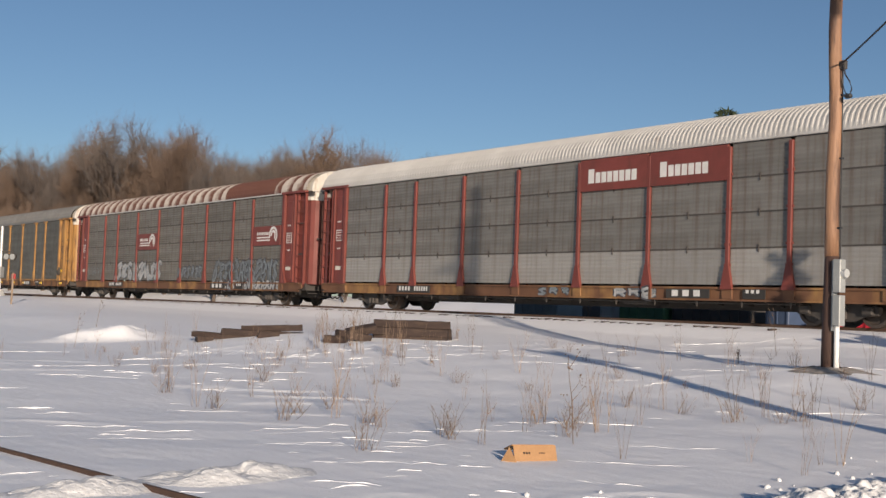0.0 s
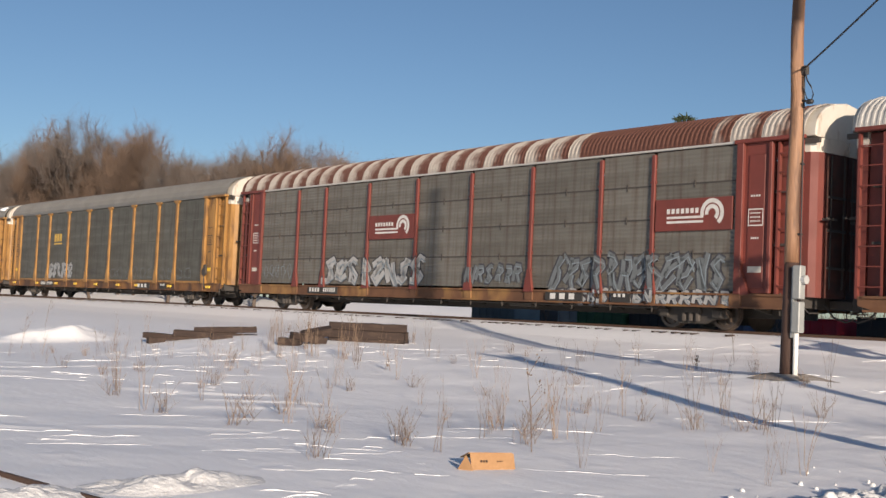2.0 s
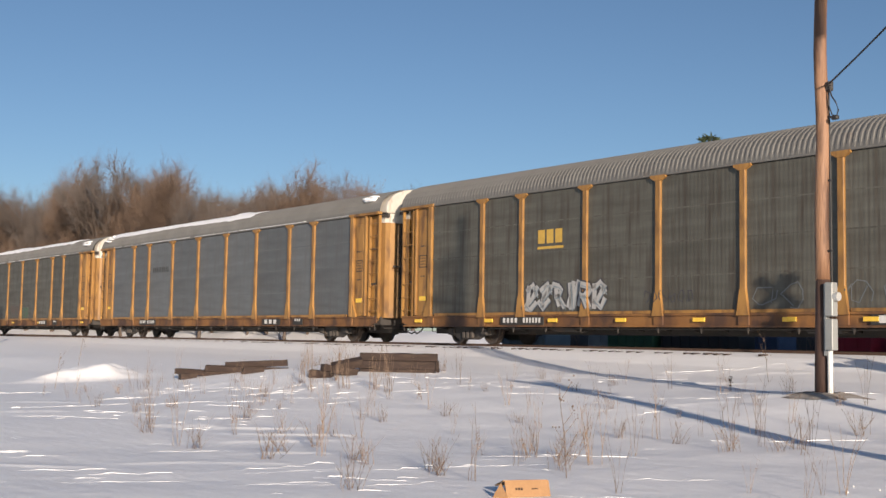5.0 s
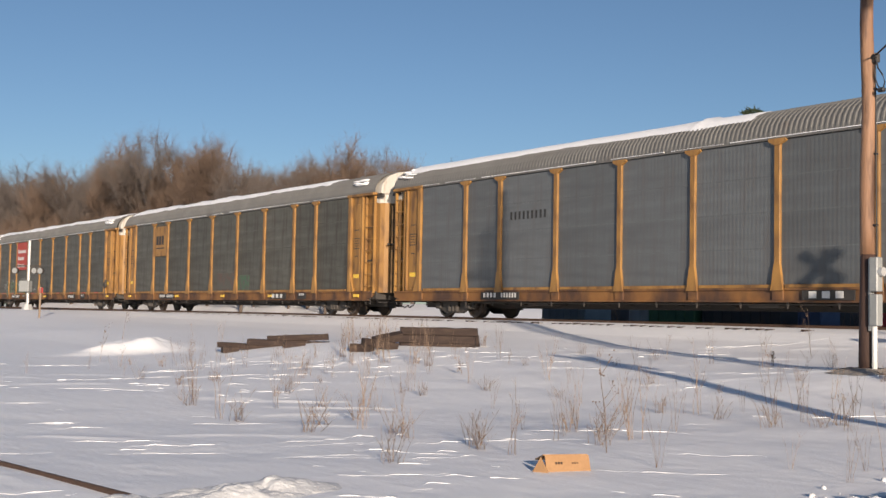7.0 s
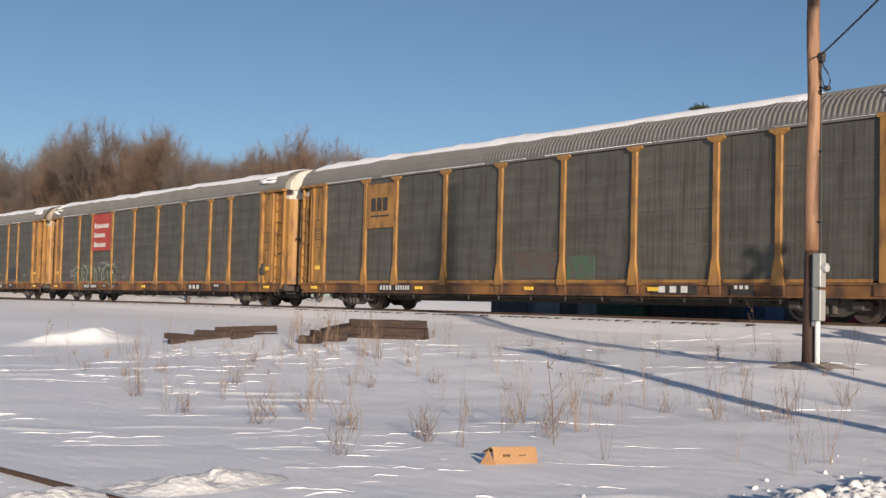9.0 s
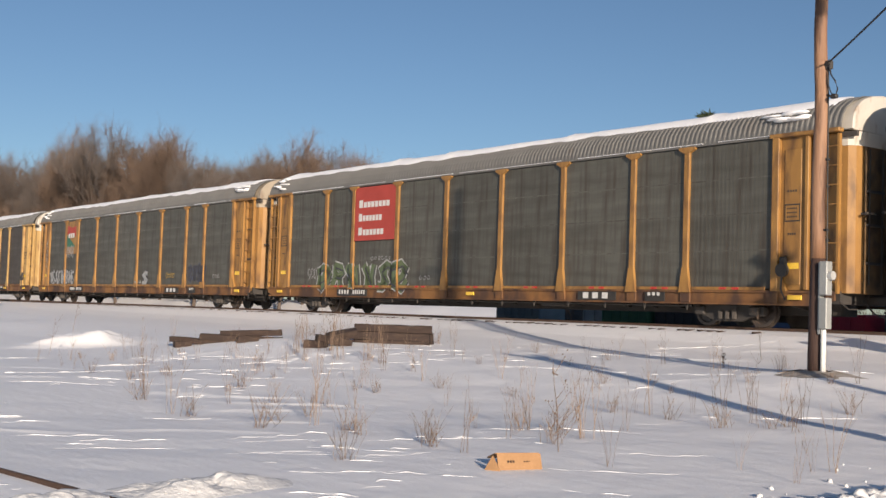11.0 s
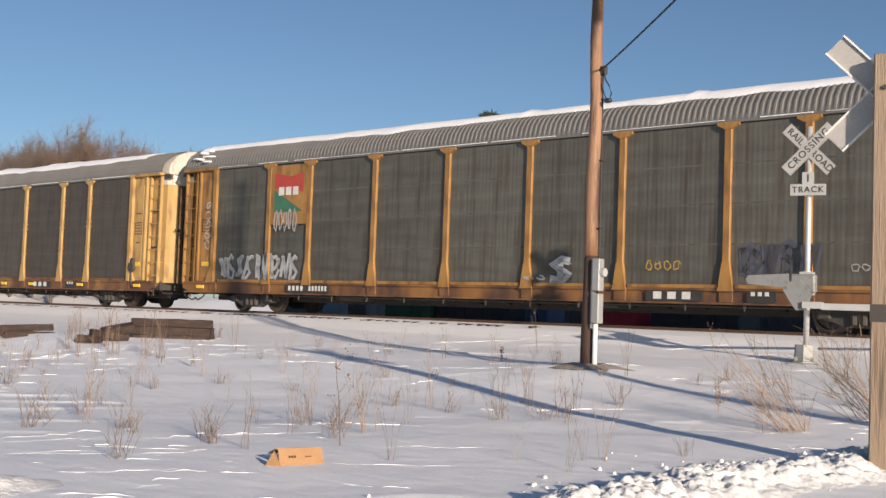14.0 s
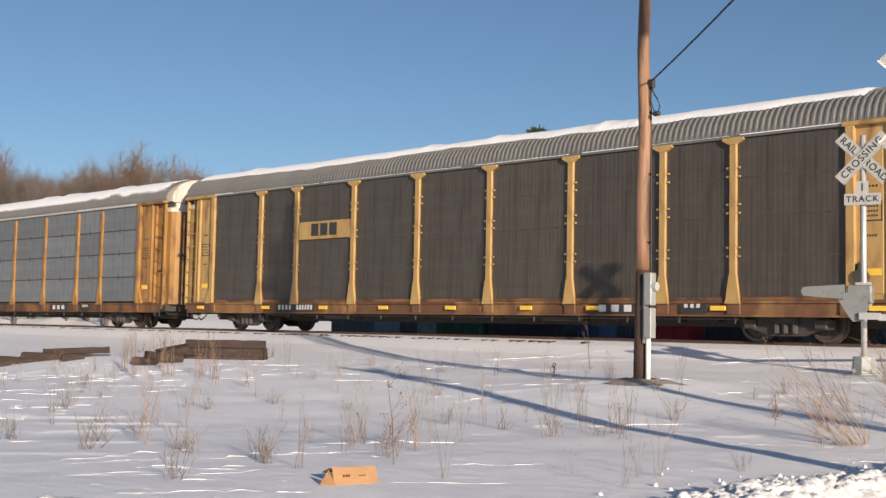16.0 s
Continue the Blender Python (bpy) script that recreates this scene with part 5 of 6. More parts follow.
far_signal()

# ---- loose things in the snow ----


def old_tie(x, y, z, length, rz, rx=0, ry=0, label="weathered railway tie lying in the snow", flat=1.0):
    bm = bmesh.new()
    box(bm, -length / 2, length / 2, -0.12, 0.12, -0.09 * flat, 0.09 * flat, 0.012)
    bmesh.ops.subdivide_edges(bm, edges=[e for e in bm.edges if abs(e.verts[0].co.x - e.verts[1].co.x) > 0.5], cuts=6)
    r = random.Random(int(x * 100 + y * 7))
    for v in bm.verts:
        v.co += Vector((r.uniform(-0.02, 0.02), r.uniform(-0.01, 0.01), r.uniform(-0.01, 0.01)))
    ob = part("railway_tie", bm, M_TIE, at=pose(x, y, z, rx, ry, rz))
    return tagged(ob, label, "railway tie", "stack of old ties")


def ties():
    x, y, d = -21.75, 15.6, 50
    z = gz(x, y)
    a = radians(d)
    for dx, dy, dz, rz, L in ((0, 0, -0.02, d, 1.75), (0.05, 0.25, 0.0, d + 1, 1.8), (0, 0.02, 0.16, d - 1, 1.75), (0.1, 0.26, 0.17, d, 1.7), (0.02, 0.12, 0.34, d + 1, 1.8)):
        old_tie(x + dx * math.cos(a) - dy * math.sin(a), y + dx * math.sin(a) + dy * math.cos(a), z + dz, L, rz)
    x2, y2 = -22.0, 14.1
    old_tie(x2 + 0.3, y2 - 0.1, gz(x2, y2) + 0.10, 0.8, 80, 0, 8)
    old_tie(x2, y2 + 0.3, gz(x2, y2) + 0.22, 0.7, 60, 20, -12)
    old_tie(x2 + 0.2, y2 - 0.5, gz(x2, y2 - 0.5) + 0.05, 0.5, 30, 0, 5)
    for x3, y3, dz, L, rz, ry in ((-25.0, 13.75, 0.15, 1.5, 51, -3), (-25.1, 13.55, 0.04, 2.0, 53, 1), (-25.75, 12.8, 0.06, 1.5, 47, 3), (-25.8, 12.35, 0.05, 0.4, 75, 0), (-24.45, 13.35, 0.04, 0.5, 72, 0)):
        old_tie(x3, y3, gz(x3, y3) + dz, L, rz, 0, ry, "snow-dusted railway tie lying flat in the snow", 0.8)


ties()


def cardboard_box():
    x, y = -7.30, 6.58
    c = thing("cardboard_box", "crushed open cardboard box half sunk in the snow", "box", at=pose(x, y, gz(x, y) - 0.03, 0, 0, 68))
    bm = bmesh.new()
    box(bm, -0.17, 0.22, -0.006, 0.006, 0.0, 0.15)
    part("front_panel", bm, M_CARD, c, at=pose(0, 0, 0.02, -24, 0, 0))
    bm = bmesh.new()
    box(bm, -0.19, 0.225, -0.07, 0.0, -0.004, 0.004)
    part("bottom_flap", bm, M_CARDIN, c, "pale inner side of a flap", at=pose(0, -0.004, 0.022, 24, 0, 0))
    bm = bmesh.new()
    prism(bm, [(-0.02, 0.0), (0.16, 0.0), (0.07, 0.15)], "x", -0.006, 0.006)
    part("side_flap", bm, M_CARD, c, at=pose(-0.175, -0.05, 0.0, 0, 0, 42))
    bm = bmesh.new()
    box(bm, -0.17, 0.22, 0.0, 0.22, 0.14, 0.152)
    part("top_panel", bm, M_CARD, c, at=pose(0, 0.055, 0.015, -16, 0, 0))
    for k, (px, w, h, n) in enumerate(((-0.05, 0.07, 0.020, 3), (0.09, 0.06, 0.010, 4))):
        bm = bmesh.new()
        bars(bm, px, 0.08, w, h, n, -0.0065, 0.3)
        part("print", bm, M_TIE, c, at=pose(0, 0, 0.02, -24, 0, 0))


cardboard_box()


def cell_domes(x, y, size, seed):
    """Heights of crowded rounded lumps of about the given size."""
    gx, gy = x / size, y / size
    ix, iy = np.floor(gx).astype(int), np.floor(gy).astype(int)
    top = np.zeros_like(x)
    for dx in (-1, 0, 1):
        for dy in (-1, 0, 1):
            cx, cy = ix + dx, iy + dy
            jx, jy = _lat[(cx * 7 + seed) % 256, (cy * 13) % 256], _lat[(cx * 11 + 5) % 256, (cy * 3 + seed) % 256]
            rad = 0.25 + 0.6 * _lat[(cx * 5 + seed) % 256, (cy * 17 + 9) % 256]
            turn = 6.28 * jx
            a, b = gx - cx - jx, gy - cy - jy
            u, v = a * np.cos(turn) + b * np.sin(turn), -a * np.sin(turn) + b * np.cos(turn)
            d = np.maximum(np.abs(u) * 1.2, np.abs(v) * 0.85) * 0.6 + np.hypot(u, v) * 0.4
            top = np.maximum(top, rad * np.sqrt(np.clip(1 - (d / rad) ** 2, 0, 1)))
    return top * size


def snow_heap(label, xs, ys, envelope, sizes):
    """A heap of broken snow: lumps of several sizes that grow into each other."""
    X, Y = np.meshgrid(xs, ys)
    E = envelope(X, Y)
    wx, wy = X + 0.05 * (vnoise(X * 9, Y * 9) - 0.5), Y + 0.05 * (vnoise(X * 9 + 40, Y * 9) - 0.5)
    Z = sum(w * cell_domes(wx, wy, size, 31 * k + 3) * np.clip(E * 1.6 - 0.25 * k, 0, 1) for k, (size, w) in enumerate(sizes))
    Z = ground_z(X, Y) + Z + 0.05 * E * E + 0.008 * (vnoise(X * 45, Y * 45) - 0.5) * E - 0.03 * (1 - np.clip(E * 3, 0, 1))
    ny, nx = X.shape
    i = np.arange(nx * ny).reshape(ny, nx)
    quads = np.stack([i[:-1, :-1], i[:-1, 1:], i[1:, 1:], i[1:, :-1]], -1).reshape(-1, 4)
    keep = E.ravel()[quads].max(1) > 0.02
    me = bpy.data.meshes.new("snow_ridge")
    me.from_pydata(np.stack([X, Y, Z], -1).reshape(-1, 3).tolist(), [], quads[keep].tolist())
    me.polygons.foreach_set("use_smooth", [True] * len(me.polygons))
    me.materials.append(M_CLOD)
    tagged(new("snow_ridge", me), label, "snow", kind="stuff")


def road_line(X, Y):
    off = X + 4.5 - 0.14 * (Y - 6) + 0.3 * (vnoise(Y * 0.9, Y * 0) - 0.5)
    return np.exp(-(off / 0.40) ** 2) * smooth(Y, 4.2, 5.2) * (1 - smooth(Y, 10.5, 12.6)) * (0.55 + 0.8 * vnoise(X * 1.7, Y * 1.5))


def siding_line(X, Y):
    a = np.exp(-((X + 7.78) / 0.30) ** 2 - ((Y - 3.95) / 0.55) ** 2)
    b = 0.7 * np.exp(-((X + 7.6) / 0.28) ** 2 - ((Y - 2.75) / 0.45) ** 2)
    return np.maximum(a, b) * (0.5 + 0.9 * vnoise(X * 2.1, Y * 1.9))


snow_heap("ridge of lumpy ploughed snow beside the road", np.arange(-6.0, -2.6, 0.02), np.arange(4.2, 12.6, 0.02), road_line, ((0.17, 0.34), (0.085, 0.6), (0.045, 0.8)))
snow_heap("low heap of lumpy snow beside the buried rail", np.arange(-8.9, -6.7, 0.02), np.arange(1.8, 5.4, 0.02), siding_line, ((0.34, 0.26), (0.15, 0.3), (0.06, 0.3)))


def loose_clods():
    r = random.Random(8)
    bm = bmesh.new()
    for k in range(260):
        y = r.uniform(4.6, 12.2)
        x = -4.6 + 0.14 * (y - 6) + r.gauss(-0.1, 0.55)
        q = 0.008 + 0.022 * r.random() ** 2
        m = Matrix.LocRotScale((x, y, gz(x, y) + q * 0.3), Euler((r.uniform(0, 6), r.uniform(0, 6), 0)), (q, q * r.uniform(0.6, 1), q * r.uniform(0.5, 0.9)))
        bmesh.ops.create_icosphere(bm, subdivisions=1, radius=1, matrix=m)
    tagged(part("snow_clods", bm, M_CLOD, smooth=True), "small loose lumps of snow beside the road", "snow", kind="stuff")


loose_clods()


def wind_lips():
    """Thin wind-cut lips of hard snow: a steep little face to the weather, a long slope behind."""
    r = np.random.default_rng(31)
    bm = bmesh.new()
    made = 0
    while made < 340:
        d = 6.3 + 21 * r.random() ** 1.2
        az = radians(r.uniform(17, 79))
        cx, cy = -d * math.sin(az), d * math.cos(az)
        if cy > 22 or cy < 2.2 or r.random() > float(smooth(vnoise(np.array(cx * 0.33 + 50), np.array(cy * 0.5 + 11)), 0.30, 0.62)):
            continue
        if abs(cx + 7.35) < 0.5 and abs(cy - 6.55) < 0.5:
            continue
        made += 1
        L = (0.04 + 0.62 * r.random() ** 2.4) * (1 + d / 40)
        h = (0.002 + 0.009 * r.random() ** 1.5) * (1 + d / 60)
        back = r.uniform(0.18, 0.35)
        # along the ridge is across the line of sight
        th = radians(float(np.degrees(az))) + r.normal(0, 0.3)
        ca, sa = math.cos(th), math.sin(th)
        ph, wob, bow = r.uniform(0, 6), r.uniform(0.01, 0.05), r.normal(0, 0.14)
        n = 18
        prev = None
        for k in range(n + 1):
            a = (k / n * 2 - 1) * L
            b = wob * (math.sin(a * 6 / max(L, 0.3) + ph) + 0.5 * math.sin(a * 31 + 2 * ph)) + bow * a * a / L
            t = max(0.0, 1 - (a / L) ** 2) ** 0.6 * (0.5 + 0.3 * math.sin(a * 14 + ph) + 0.2 * math.sin(a * 43 + 3 * ph))
            ring = []
            for off, zz in ((-0.012 - 0.4 * h, -0.012), (-0.004, h * t), (0.02, h * t * 0.96), (back * (0.3 + 0.7 * t), -0.012)):
                x, y = cx + a * ca - (b + off) * sa, cy + a * sa + (b + off) * ca
                ring.append(bm.verts.new((x, y, gz(x, y) + zz)))
            if prev:
                for j in range(3):
                    bm.faces.new((prev[j], ring[j], ring[j + 1], prev[j + 1]))
            prev = ring
    tagged(part("wind_lips", bm, M_SNOW), "thin wind-cut lips of hard snow", "snow", kind="stuff")


wind_lips()


def weed_mesh(seed, height, stems, spread, seedhead, material, thick=0.006, root=0.22):
    r = random.Random(seed)
    bm = bmesh.new()
    for k in range(stems):
        a = r.uniform(0, 6.28)
        h = height * r.uniform(0.45, 1.0)
        lean = spread * r.uniform(0.1, 1.0)
        bx, by = r.gauss(0, spread * root), r.gauss(0, spread * root)
        pts = []
        for i in range(5):
            u = i / 4
            pts.append(Vector((bx + math.cos(a) * lean * u ** 1.4 + r.gauss(0, 0.008), by + math.sin(a) * lean * u ** 1.4 + r.gauss(0, 0.008), h * u - 0.05)))
        tube(bm, pts, [thick, thick * 0.9, thick * 0.8, thick * 0.65, thick * 0.4], 3, False)
        for j in range(r.randint(1, 4)):
            u = r.uniform(0.35, 0.95)
            i = min(int(u * 4), 3)
            p = pts[i].lerp(pts[i + 1], u * 4 - i)
            b = r.uniform(0, 6.28)
            L = height * r.uniform(0.08, 0.22)
            q = p + Vector((math.cos(b) * L * 0.6, math.sin(b) * L * 0.6, L * 0.8))
            tube(bm, [p, (p + q) / 2 + Vector((0, 0, -0.01)), q], [thick * 0.6, thick * 0.5, thick * 0.35], 3, False)
            if seedhead:
                for _ in range(4):
                    c = q + Vector((r.gauss(0, 0.02), r.gauss(0, 0.02), r.gauss(0, 0.03)))
                    bmesh.ops.create_icosphere(bm, subdivisions=1, radius=seedhead * r.uniform(0.6, 1.2), matrix=Matrix.Translation(c))
        if seedhead:
            for _ in range(7):
                c = pts[-1] + Vector((r.gauss(0, 0.018), r.gauss(0, 0.018), r.uniform(-0.16, 0.03)))
                bmesh.ops.create_icosphere(bm, subdivisions=1, radius=seedhead * r.uniform(0.6, 1.3), matrix=Matrix.Translation(c))
    return data_of("weed", bm, material)


def weeds():
    r = random.Random(21)
    low = [weed_mesh(s, 0.42, 12, 0.24, 0.0, M_WEED, 0.0032) for s in range(4)]
    tall = [weed_mesh(10 + s, 0.95, 4, 0.20, 0.0, M_WEED, 0.0034) for s in range(3)]
    head = [weed_mesh(20 + s, 1.15, 1, 0.20, 0.009, M_WEEDDARK, 0.006) for s in range(2)]
    bush = [weed_mesh(30, 1.3, 34, 0.55, 0.0, M_WEEDTAN, 0.0036, 0.14)]
    reed = [weed_mesh(40 + s, 1.05, 8, 0.22, 0.0, M_WEED, 0.0048) for s in range(2)]
    stub = [weed_mesh(50 + s, 0.5, 1, 0.12, 0.012, M_WEEDDARK, 0.008) for s in range(2)]

    def put(me, x, y, lab, sc=1.0):
        ob = part("weed", me, None, at=pose(x, y, gz(x, y), 0, -40 if me in bush else r.uniform(-5, 3), 0) @ pose(0, 0, 0, r.uniform(-4, 4), 0, r.uniform(0, 360)))
        ob.scale = (sc, sc, sc)
        tagged(ob, lab, "weed", "dry weeds in the snow field")
    WEEDS = (
        (-7.93, 7.7, "h"), (-9.54, 8.64, "l"), (-9.8, 8.9, "t"), (-9.3, 9.0, "l"), (-8.89, 6.88, "l"), (-9.2, 7.1, "l"), (-8.37, 6.89, "t"), (-8.56, 5.66, "l"),
        (-8.57, 8.63, "r"), (-8.9, 8.5, "l"), (-9.84, 11.08, "t"), (-10.3, 10.9, "l"), (-8.39, 10.59, "l"), (-8.6, 10.9, "t"), (-8.06, 11.7, "t"), (-9.21, 12.17, "t"), (-8.0, 11.3, "l"),
        (-11.21, 6.33, "l"), (-11.21, 7.05, "t"), (-12.75, 6.23, "l"), (-13.22, 6.19, "t"), (-14.93, 6.54, "l"), (-14.0, 7.4, "t"), (-15.15, 10.38, "t"), (-14.4, 10.1, "l"),
        (-12.2, 7.6, "l"), (-13.4, 8.4, "t"), (-15.9, 8.6, "l"), (-16.9, 9.3, "t"), (-16.54, 12.39, "s"), (-17.2, 12.2, "t"), (-18.3, 12.9, "r"), (-18.9, 13.0, "r"), (-19.5, 12.7, "r"), (-20.1, 12.3, "t"),
        (-22.24, 13.54, "r"), (-21.4, 12.9, "r"), (-20.9, 13.4, "r"), (-21.0, 11.0, "t"), (-23.6, 10.0, "t"), (-26.5, 9.4, "h"), (-24.6, 10.8, "t"), (-14.07, 19.0, "h"), (-12.95, 16.44, "s"),
        (-5.44, 12.06, "b"), (-5.0, 13.2, "b"), (-6.69, 16.5, "t"), (-6.42, 17.41, "t"), (-5.7, 15.0, "t"), (-5.3, 14.0, "r"), (-6.83, 12.88, "s"), (-4.6, 12.8, "r"), (-4.3, 13.8, "t"),
        (-10.6, 19.9, "t"), (-8.2, 19.4, "r"), (-7.6, 19.0, "t"), (-29.0, 13.6, "t"), (-32.0, 12.0, "h"))
    for x, y, k in WEEDS:
        me, lab = {"l": (low, "low tuft of dry brown weed stalks in snow"), "t": (tall, "thin tall dry weed stalks in snow"), "h": (head, "dark dry weed with seed heads in snow"),
                   "b": (bush, "large spreading dry bush of pale stalks"), "r": (reed, "stand of tall dry tan stalks"), "s": (stub, "single dark broken stalk in the snow")}[k]
        put(r.choice(me), x, y, lab, r.uniform(0.8, 1.15))
    for k in range(150):
        x, y = r.uniform(-26, -5.2), r.uniform(6.5, 17)
        put(r.choice(low + tall + tall), x, y, "thin sparse dry weed stalks in snow", r.uniform(0.4, 0.95))


weeds()

# ---- beyond the track ----


def crate(x, y, w, d, h, material, label, name="storage_crate", category="crate"):
    c = thing(name, label, category, at=pose(x, y, gz(x, y) - 0.02))
    bm = bmesh.new()
    box(bm, -w / 2, w / 2, -d / 2, d / 2, 0.08, h, 0.03)
    ribs = bmesh.new()
    for k in range(int(w / 0.4) + 1):
        xx = -w / 2 + 0.05 + k * (w - 0.1) / max(1, int(w / 0.4))
        box(ribs, xx - 0.03, xx + 0.03, -d / 2 - 0.03, -d / 2 - 0.001, 0.1, h - 0.05)
    part("body", bm, material, c)
    pieces("rib", ribs, material, c)
    bm = bmesh.new()
    for sx in (-1, 1):
        box(bm, sx * w * 0.35 - 0.08, sx * w * 0.35 + 0.08, -d / 2, d / 2, 0, 0.09)
    part("skid", bm, M_TIE, c)
    bm = bmesh.new()
    box(bm, -w / 2 - 0.02, w / 2 + 0.02, -d / 2 - 0.02, d / 2 + 0.02, h, h + 0.05, 0.015)
    part("lid", bm, material, c)


M_TEAL = paint("faded_teal_paint", (0.17, 0.20, 0.205), (0.13, 0.155, 0.16), 0.6, scale=2)
M_BLUE = paint("blue_paint", (0.07, 0.10, 0.17), (0.05, 0.075, 0.13), 0.5, scale=2)
M_CRATEG = paint("green_crate_paint", (0.06, 0.15, 0.07), (0.045, 0.11, 0.055), 0.6, scale=2)
M_CRATER = paint("red_crate_paint", (0.55, 0.03, 0.05), (0.45, 0.025, 0.04), 0.45, scale=2)
crate(-35.0, 32.0, 2.6, 1.4, 0.9, M_TEAL, "low faded teal container beyond the track")
crate(-31.0, 32.2, 1.2, 1.2, 0.8, M_GREYBOX, "low grey container beyond the track")
crate(-29.2, 32.0, 2.2, 1.4, 0.9, M_CRATEG, "low green container beyond the track")
crate(-23.4, 32.0, 0.9, 1.0, 0.7, M_BLUE, "low blue container beyond the track")
crate(-20.3, 32.0, 1.5, 1.2, 0.7, M_CRATER, "low red container beyond the track")
crate(-26.2, 32.2, 3.4, 1.4, 0.9, M_BLACK, "low dark container beyond the track")
crate(-17.6, 32.4, 3.0, 1.4, 0.8, M_BLACK, "low dark container beyond the track")



def added_banks():
    """A low bank with dark brush on the far side of the track, added to darken the view under the cars."""
    r = random.Random(17)
    bm = bmesh.new()
    prev = None
    for k in range(91):
        x = -40 + k * 0.5
        e = min(1, k / 6, (90 - k) / 6)
        h = 0.25 + e * (0.62 + 0.22 * noise.noise((x * 0.5, 3, 0)) + 0.1 * noise.noise((x * 2, 8, 0)))
        ring = [bm.verts.new((x, y, 0.9 + z)) for y, z in ((34.2, 0.0), (34.8, h * 0.7), (35.4, h), (36.6, h * 0.8), (38, 0.0))]
        if prev:
            for j in range(4):
                bm.faces.new((prev[j], ring[j], ring[j + 1], prev[j + 1]))
        prev = ring
    tagged(part("bank", bm, M_BANK, smooth=True), "low dark bank added beyond the track", "bank", kind="structure")
    bm = bmesh.new()
    prev = None
    for k in range(81):
        x = -150 + k * 1.42
        h = 0.85 + 0.25 * noise.noise((x * 0.25, 5, 0)) + 0.1 * noise.noise((x * 1.1, 9, 0))
        ring = [bm.verts.new((x, y, 0.9 + z)) for y, z in ((39.0, -0.1), (41.0, h * 0.7), (43.0, h * 1.15), (45, h * 1.15), (47, -0.1))]
        if prev:
            for j in range(4):
                bm.faces.new((prev[j], ring[j], ring[j + 1], prev[j + 1]))
        prev = ring
    tagged(part("snow_bank", bm, M_SNOW, smooth=True), "long low snow bank beyond the track", "bank", kind="structure")
    bm = bmesh.new()
    for k in range(1500):
        x, y = r.uniform(-39, 4), r.uniform(34.3, 36.5)
        a = r.uniform(0, 6.28)
        l = r.uniform(0.3, 0.8)
        p = Vector((x, y, 1.2))
        q = p + Vector((math.cos(a) * l * 0.5, math.sin(a) * l * 0.5, l + 0.25))
        tube(bm, [p, (p + q) / 2 + Vector((r.gauss(0, 0.04), 0, 0.03)), q], [0.012, 0.01, 0.004], 3, False)
    tagged(part("brush", bm, M_WEEDDARK), "dark dry brush added on the bank", "brush", kind="stuff")


# dark tone of the added bank, which blocks the bright view under the cars
M_BANK = paint("dark_bank", (0.05, 0.042, 0.036), (0.085, 0.072, 0.06), 0.95, scale=2, bump=0.4, bump_dist=0.03)
added_banks()

# ---- trees ----


def bare_tree(seed, twig, limbs=7, spread=0.5):
    """A winter tree one metre high: trunk and limbs as one mesh, the fine twigs as another."""
    r = random.Random(seed)
    wood, fine = bmesh.new(), bmesh.new()

    def sprig(p, v, l, w):
        """A tapered three-sided twig."""
        u = v.orthogonal().normalized()
        q = v.cross(u)
        foot = [fine.verts.new(p + (u * math.cos(a) + q * math.sin(a)) * w) for a in (0, 2.1, 4.2)]
        tip = fine.verts.new(p + v * l)
        for i in range(3):
            fine.faces.new((foot[i], foot[(i + 1) % 3], tip))

    def grow(p, d, length, rad, level):
        pts, rr = [p], [rad]
        n = 3
        for i in range(n):
            d = (d + Vector((r.gauss(0, 0.10), r.gauss(0, 0.10), 0.03 + 0.02 * level))).normalized()
            p = p + d * length / n
            pts.append(p)
            rr.append(rad * (1 - 0.5 * (i + 1) / n))
        tube(wood, pts, rr, 5 if level < 2 else 3, False)
        if level >= 3:
            for k in range(44 if level == 4 else 14):
                u = r.random() * (n - 0.01)
                b = pts[int(u)].lerp(pts[int(u) + 1], u - int(u))
                v = (d * 0.55 + Vector((r.gauss(0, 0.62), r.gauss(0, 0.62), r.gauss(0.12, 0.5)))).normalized()
                l = r.uniform(0.035, 0.10)
                sprig(b, v, l, 0.0007)
                if k % 2:
                    sprig(b + v * l * r.uniform(0.3, 0.7), (v + Vector((r.gauss(0, 0.5), r.gauss(0, 0.5), r.gauss(0.2, 0.3)))).normalized(), l * 0.8, 0.0005)
        if level == 4:
            return
        for k in range((limbs, 3, 3, 3)[level]):
            u = r.uniform(0.55, 1.0) if level else r.uniform(0.45, 1.0)
            if k == 0:
                u = 1.0
            i = min(int(u * n), n - 1)
            q = pts[i].lerp(pts[i + 1], u * n - i)
            a = 2.4 * k + r.uniform(-0.5, 0.5) + level
            lean = (r.uniform(0.35, 1.15) if level == 0 else r.uniform(0.45, 0.95)) * spread * 1.7
            side = Vector((math.cos(a), math.sin(a), 0)) * lean
            grow(q, (d + side).normalized(), length * (r.uniform(1.05, 1.4) if level == 0 else r.uniform(0.60, 0.80)), rr[i] * (0.55 if level else 0.55), level + 1)

    grow(Vector((0, 0, 0)), Vector((r.gauss(0, 0.05), r.gauss(0, 0.05), 1)).normalized(), 0.22, 0.020, 0)
    top = max(v.co.z for v in fine.verts)
    for b in (wood, fine):
        for v in b.verts:
            v.co /= top
    return data_of("trunk", wood, M_BARK), data_of("crown", fine, twig)


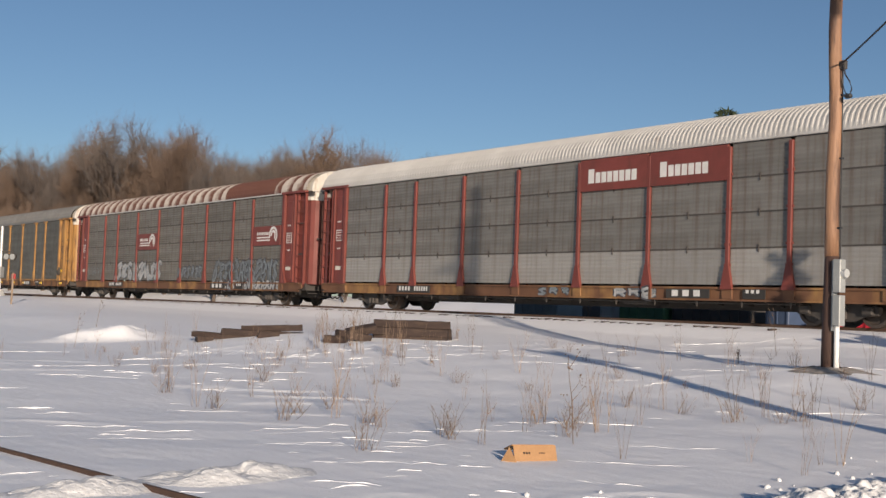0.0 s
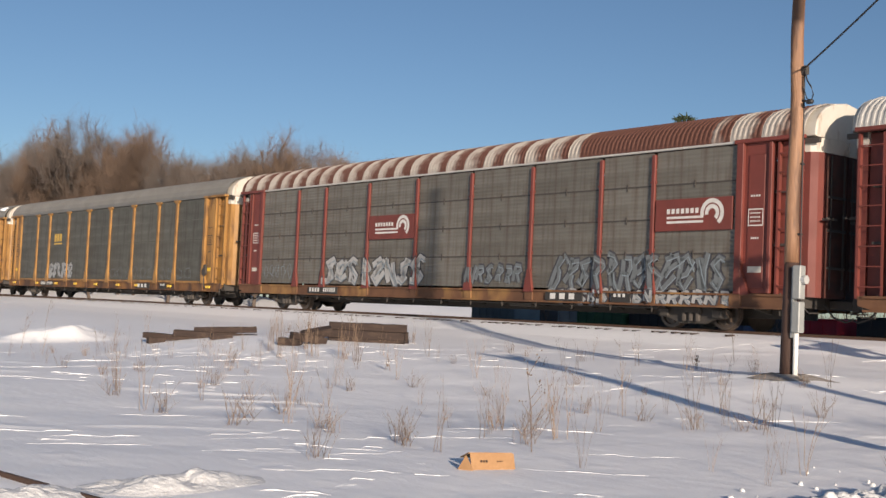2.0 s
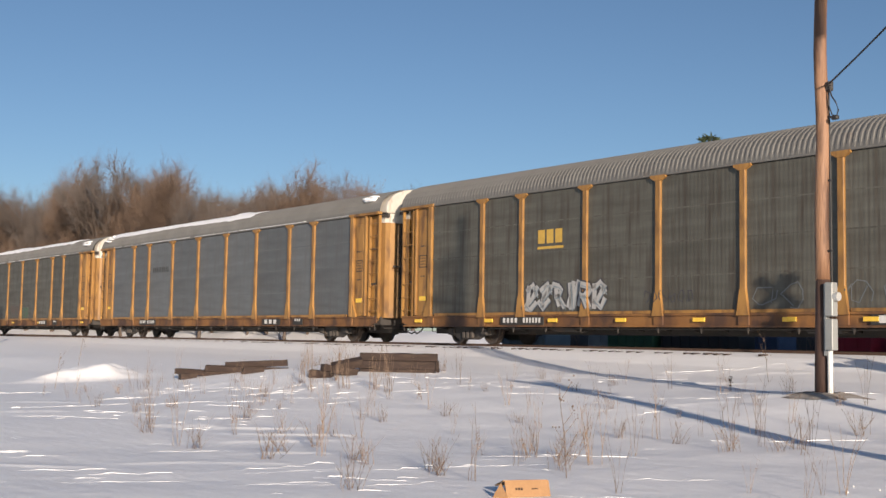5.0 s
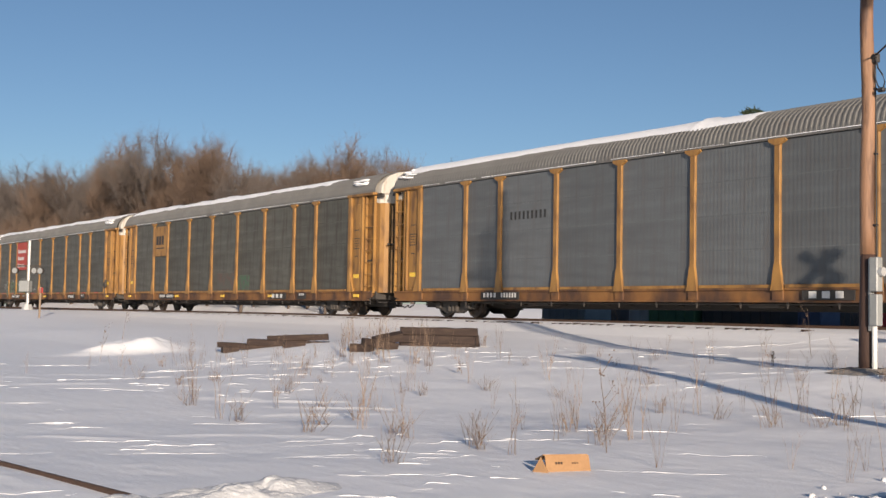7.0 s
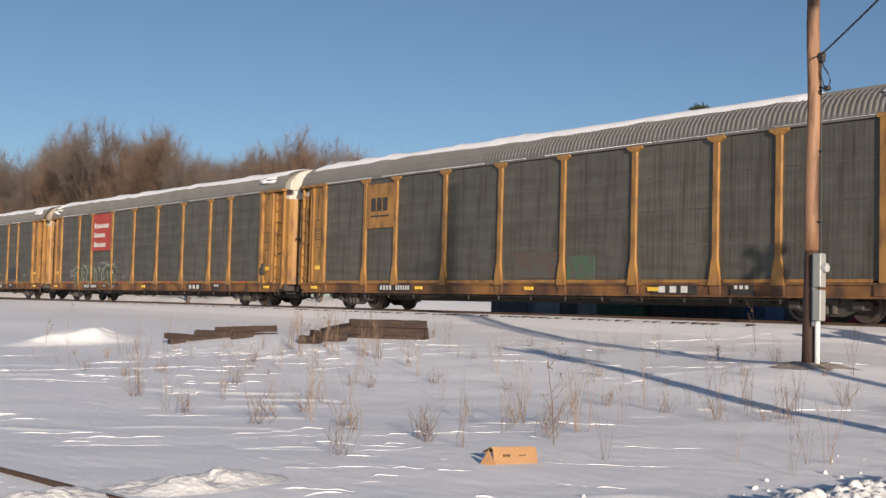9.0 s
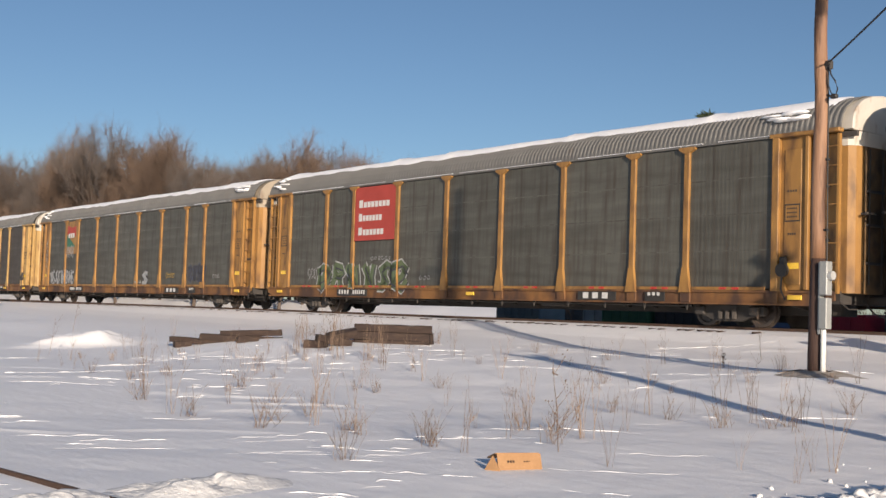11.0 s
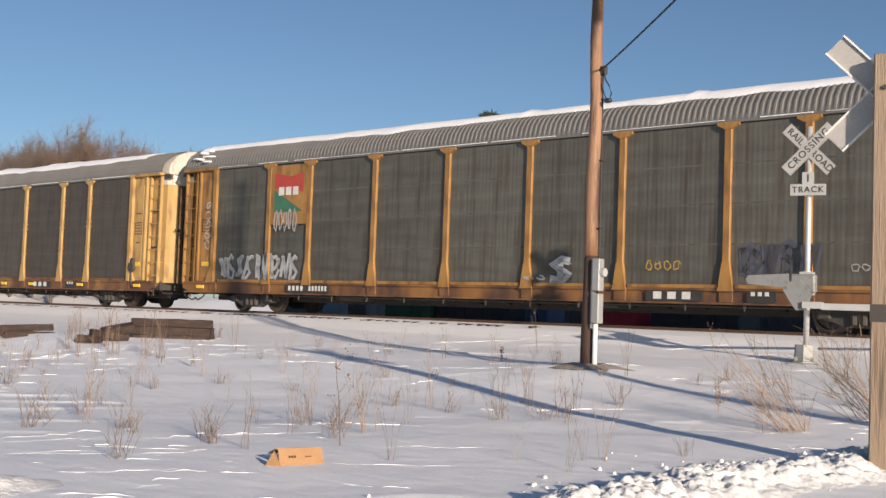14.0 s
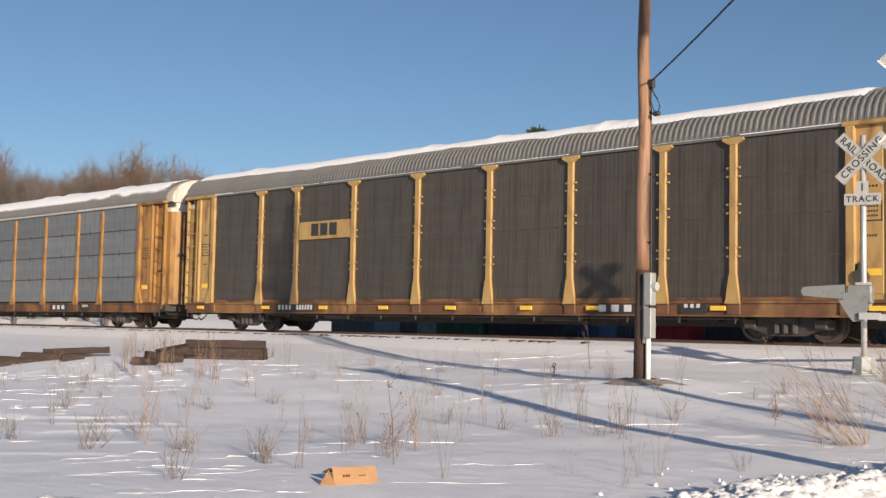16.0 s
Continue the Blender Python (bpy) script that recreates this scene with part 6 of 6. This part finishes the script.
def trees():
    kinds = [bare_tree(1, M_TWIG, 7, 0.45), bare_tree(2, M_TWIG, 8, 0.5), bare_tree(3, M_WILLOW, 8, 0.55), bare_tree(4, M_TWIG, 6, 0.4), bare_tree(5, M_TWIG, 8, 0.6)]
    scrub = bare_tree(9, M_WILLOW, 8, 0.75)
    r = random.Random(6)

    def put(kind, az, el, back, lab, name="tree"):
        a = radians(az)
        d = max(86, 44 / math.cos(a)) + back
        h = d * math.tan(radians(el + (0.0 if name == "shrub" else r.uniform(0.3, 0.7) if az > 69.5 else r.uniform(0.0, 0.35) if az > 62.5 else r.uniform(0.95, 1.4)))) + 0.5
        t = thing(name, lab, name, "tree line beyond the track", pose(-d * math.sin(a), d * math.cos(a), 0.9, 0, 0, r.uniform(0, 360)))
        w = h * (r.uniform(0.62, 0.82) if name == "tree" else 0.95)
        t.scale = (w, w, h)
        part("trunk", kind[0], None, t)
        part("crown", kind[1], None, t)
    # bearing and height in degrees as seen from the road, and how far behind the front row
    ROW = ((75.6, 6.2, 0), (74.2, 6.8, 4), (72.9, 6.6, 0), (71.6, 7.0, 5), (70.4, 7.2, 0), (69.2, 8.5, 3), (68.0, 8.9, 0), (66.9, 8.3, 6), (65.9, 8.7, 2), (64.9, 8.3, 0), (63.8, 7.1, 4),
           (62.8, 6.3, 0), (61.8, 6.4, 8), (60.9, 6.5, 0), (59.9, 7.7, 3), (59.0, 7.3, 8), (57.9, 8.0, 0), (57.0, 7.6, 6), (54.6, 7.0, 60), (53.6, 6.6, 60), (55.6, 6.3, 30),
           (70.9, 6.8, 22), (68.6, 7.4, 24), (66.3, 7.2, 22), (63.2, 6.6, 22), (60.4, 6.8, 24), (77.4, 6.8, 4), (79.3, 6.6, 4), (73.6, 6.4, 20),
           (62.6, 7.2, 2), (61.4, 6.7, 4), (63.4, 7.5, 5), (60.4, 6.8, 2))
    for az, el, back in ROW:
        put(r.choice(kinds), az, el, back, "bare winter tree with dense grey-brown twigs")
    for k in range(16):
        put(r.choice(kinds), 56.8 + k * 1.3 + r.uniform(-0.4, 0.4), r.uniform(5.2, 6.0), r.uniform(8, 18), "bare winter tree with dense grey-brown twigs")
    for k in range(20):
        put(scrub, 56.5 + k * 1.1 + r.uniform(-0.3, 0.3), r.uniform(3.6, 5.4), -8 + r.uniform(-2, 4), "bare orange-brown scrub below the trees", "shrub")


trees()


def conifer():
    a, d = radians(39.2), 68.0
    c = thing("conifer", "dark green conifer standing far beyond the track", "tree", at=pose(-d * math.sin(a), d * math.cos(a), 0.9))
    bm = bmesh.new()
    tube(bm, [(0, 0, -0.2), (0, 0, 12.1)], [0.25, 0.03], 8)
    part("trunk", bm, M_BARK, c)
    r = random.Random(4)
    bm = bmesh.new()
    for k in range(900):
        u = r.random()
        z = 3 + 9.3 * u
        rad = 2.7 * (1 - u) ** 0.55 * r.uniform(0.3, 1.0) + 0.12
        b = r.uniform(0, 6.28)
        p = Vector((rad * math.cos(b), rad * math.sin(b), z + 0.25 * rad))
        for j in range(5):
            v = Vector((math.cos(b) + r.gauss(0, 0.5), math.sin(b) + r.gauss(0, 0.5), r.gauss(0.25, 0.35))).normalized() * r.uniform(0.2, 0.45)
            w = v.orthogonal().normalized() * 0.06
            bm.faces.new([bm.verts.new(p - w), bm.verts.new(p + w), bm.verts.new(p + v)])
    part("crown", bm, M_NEEDLE, c)


conifer()

motions()
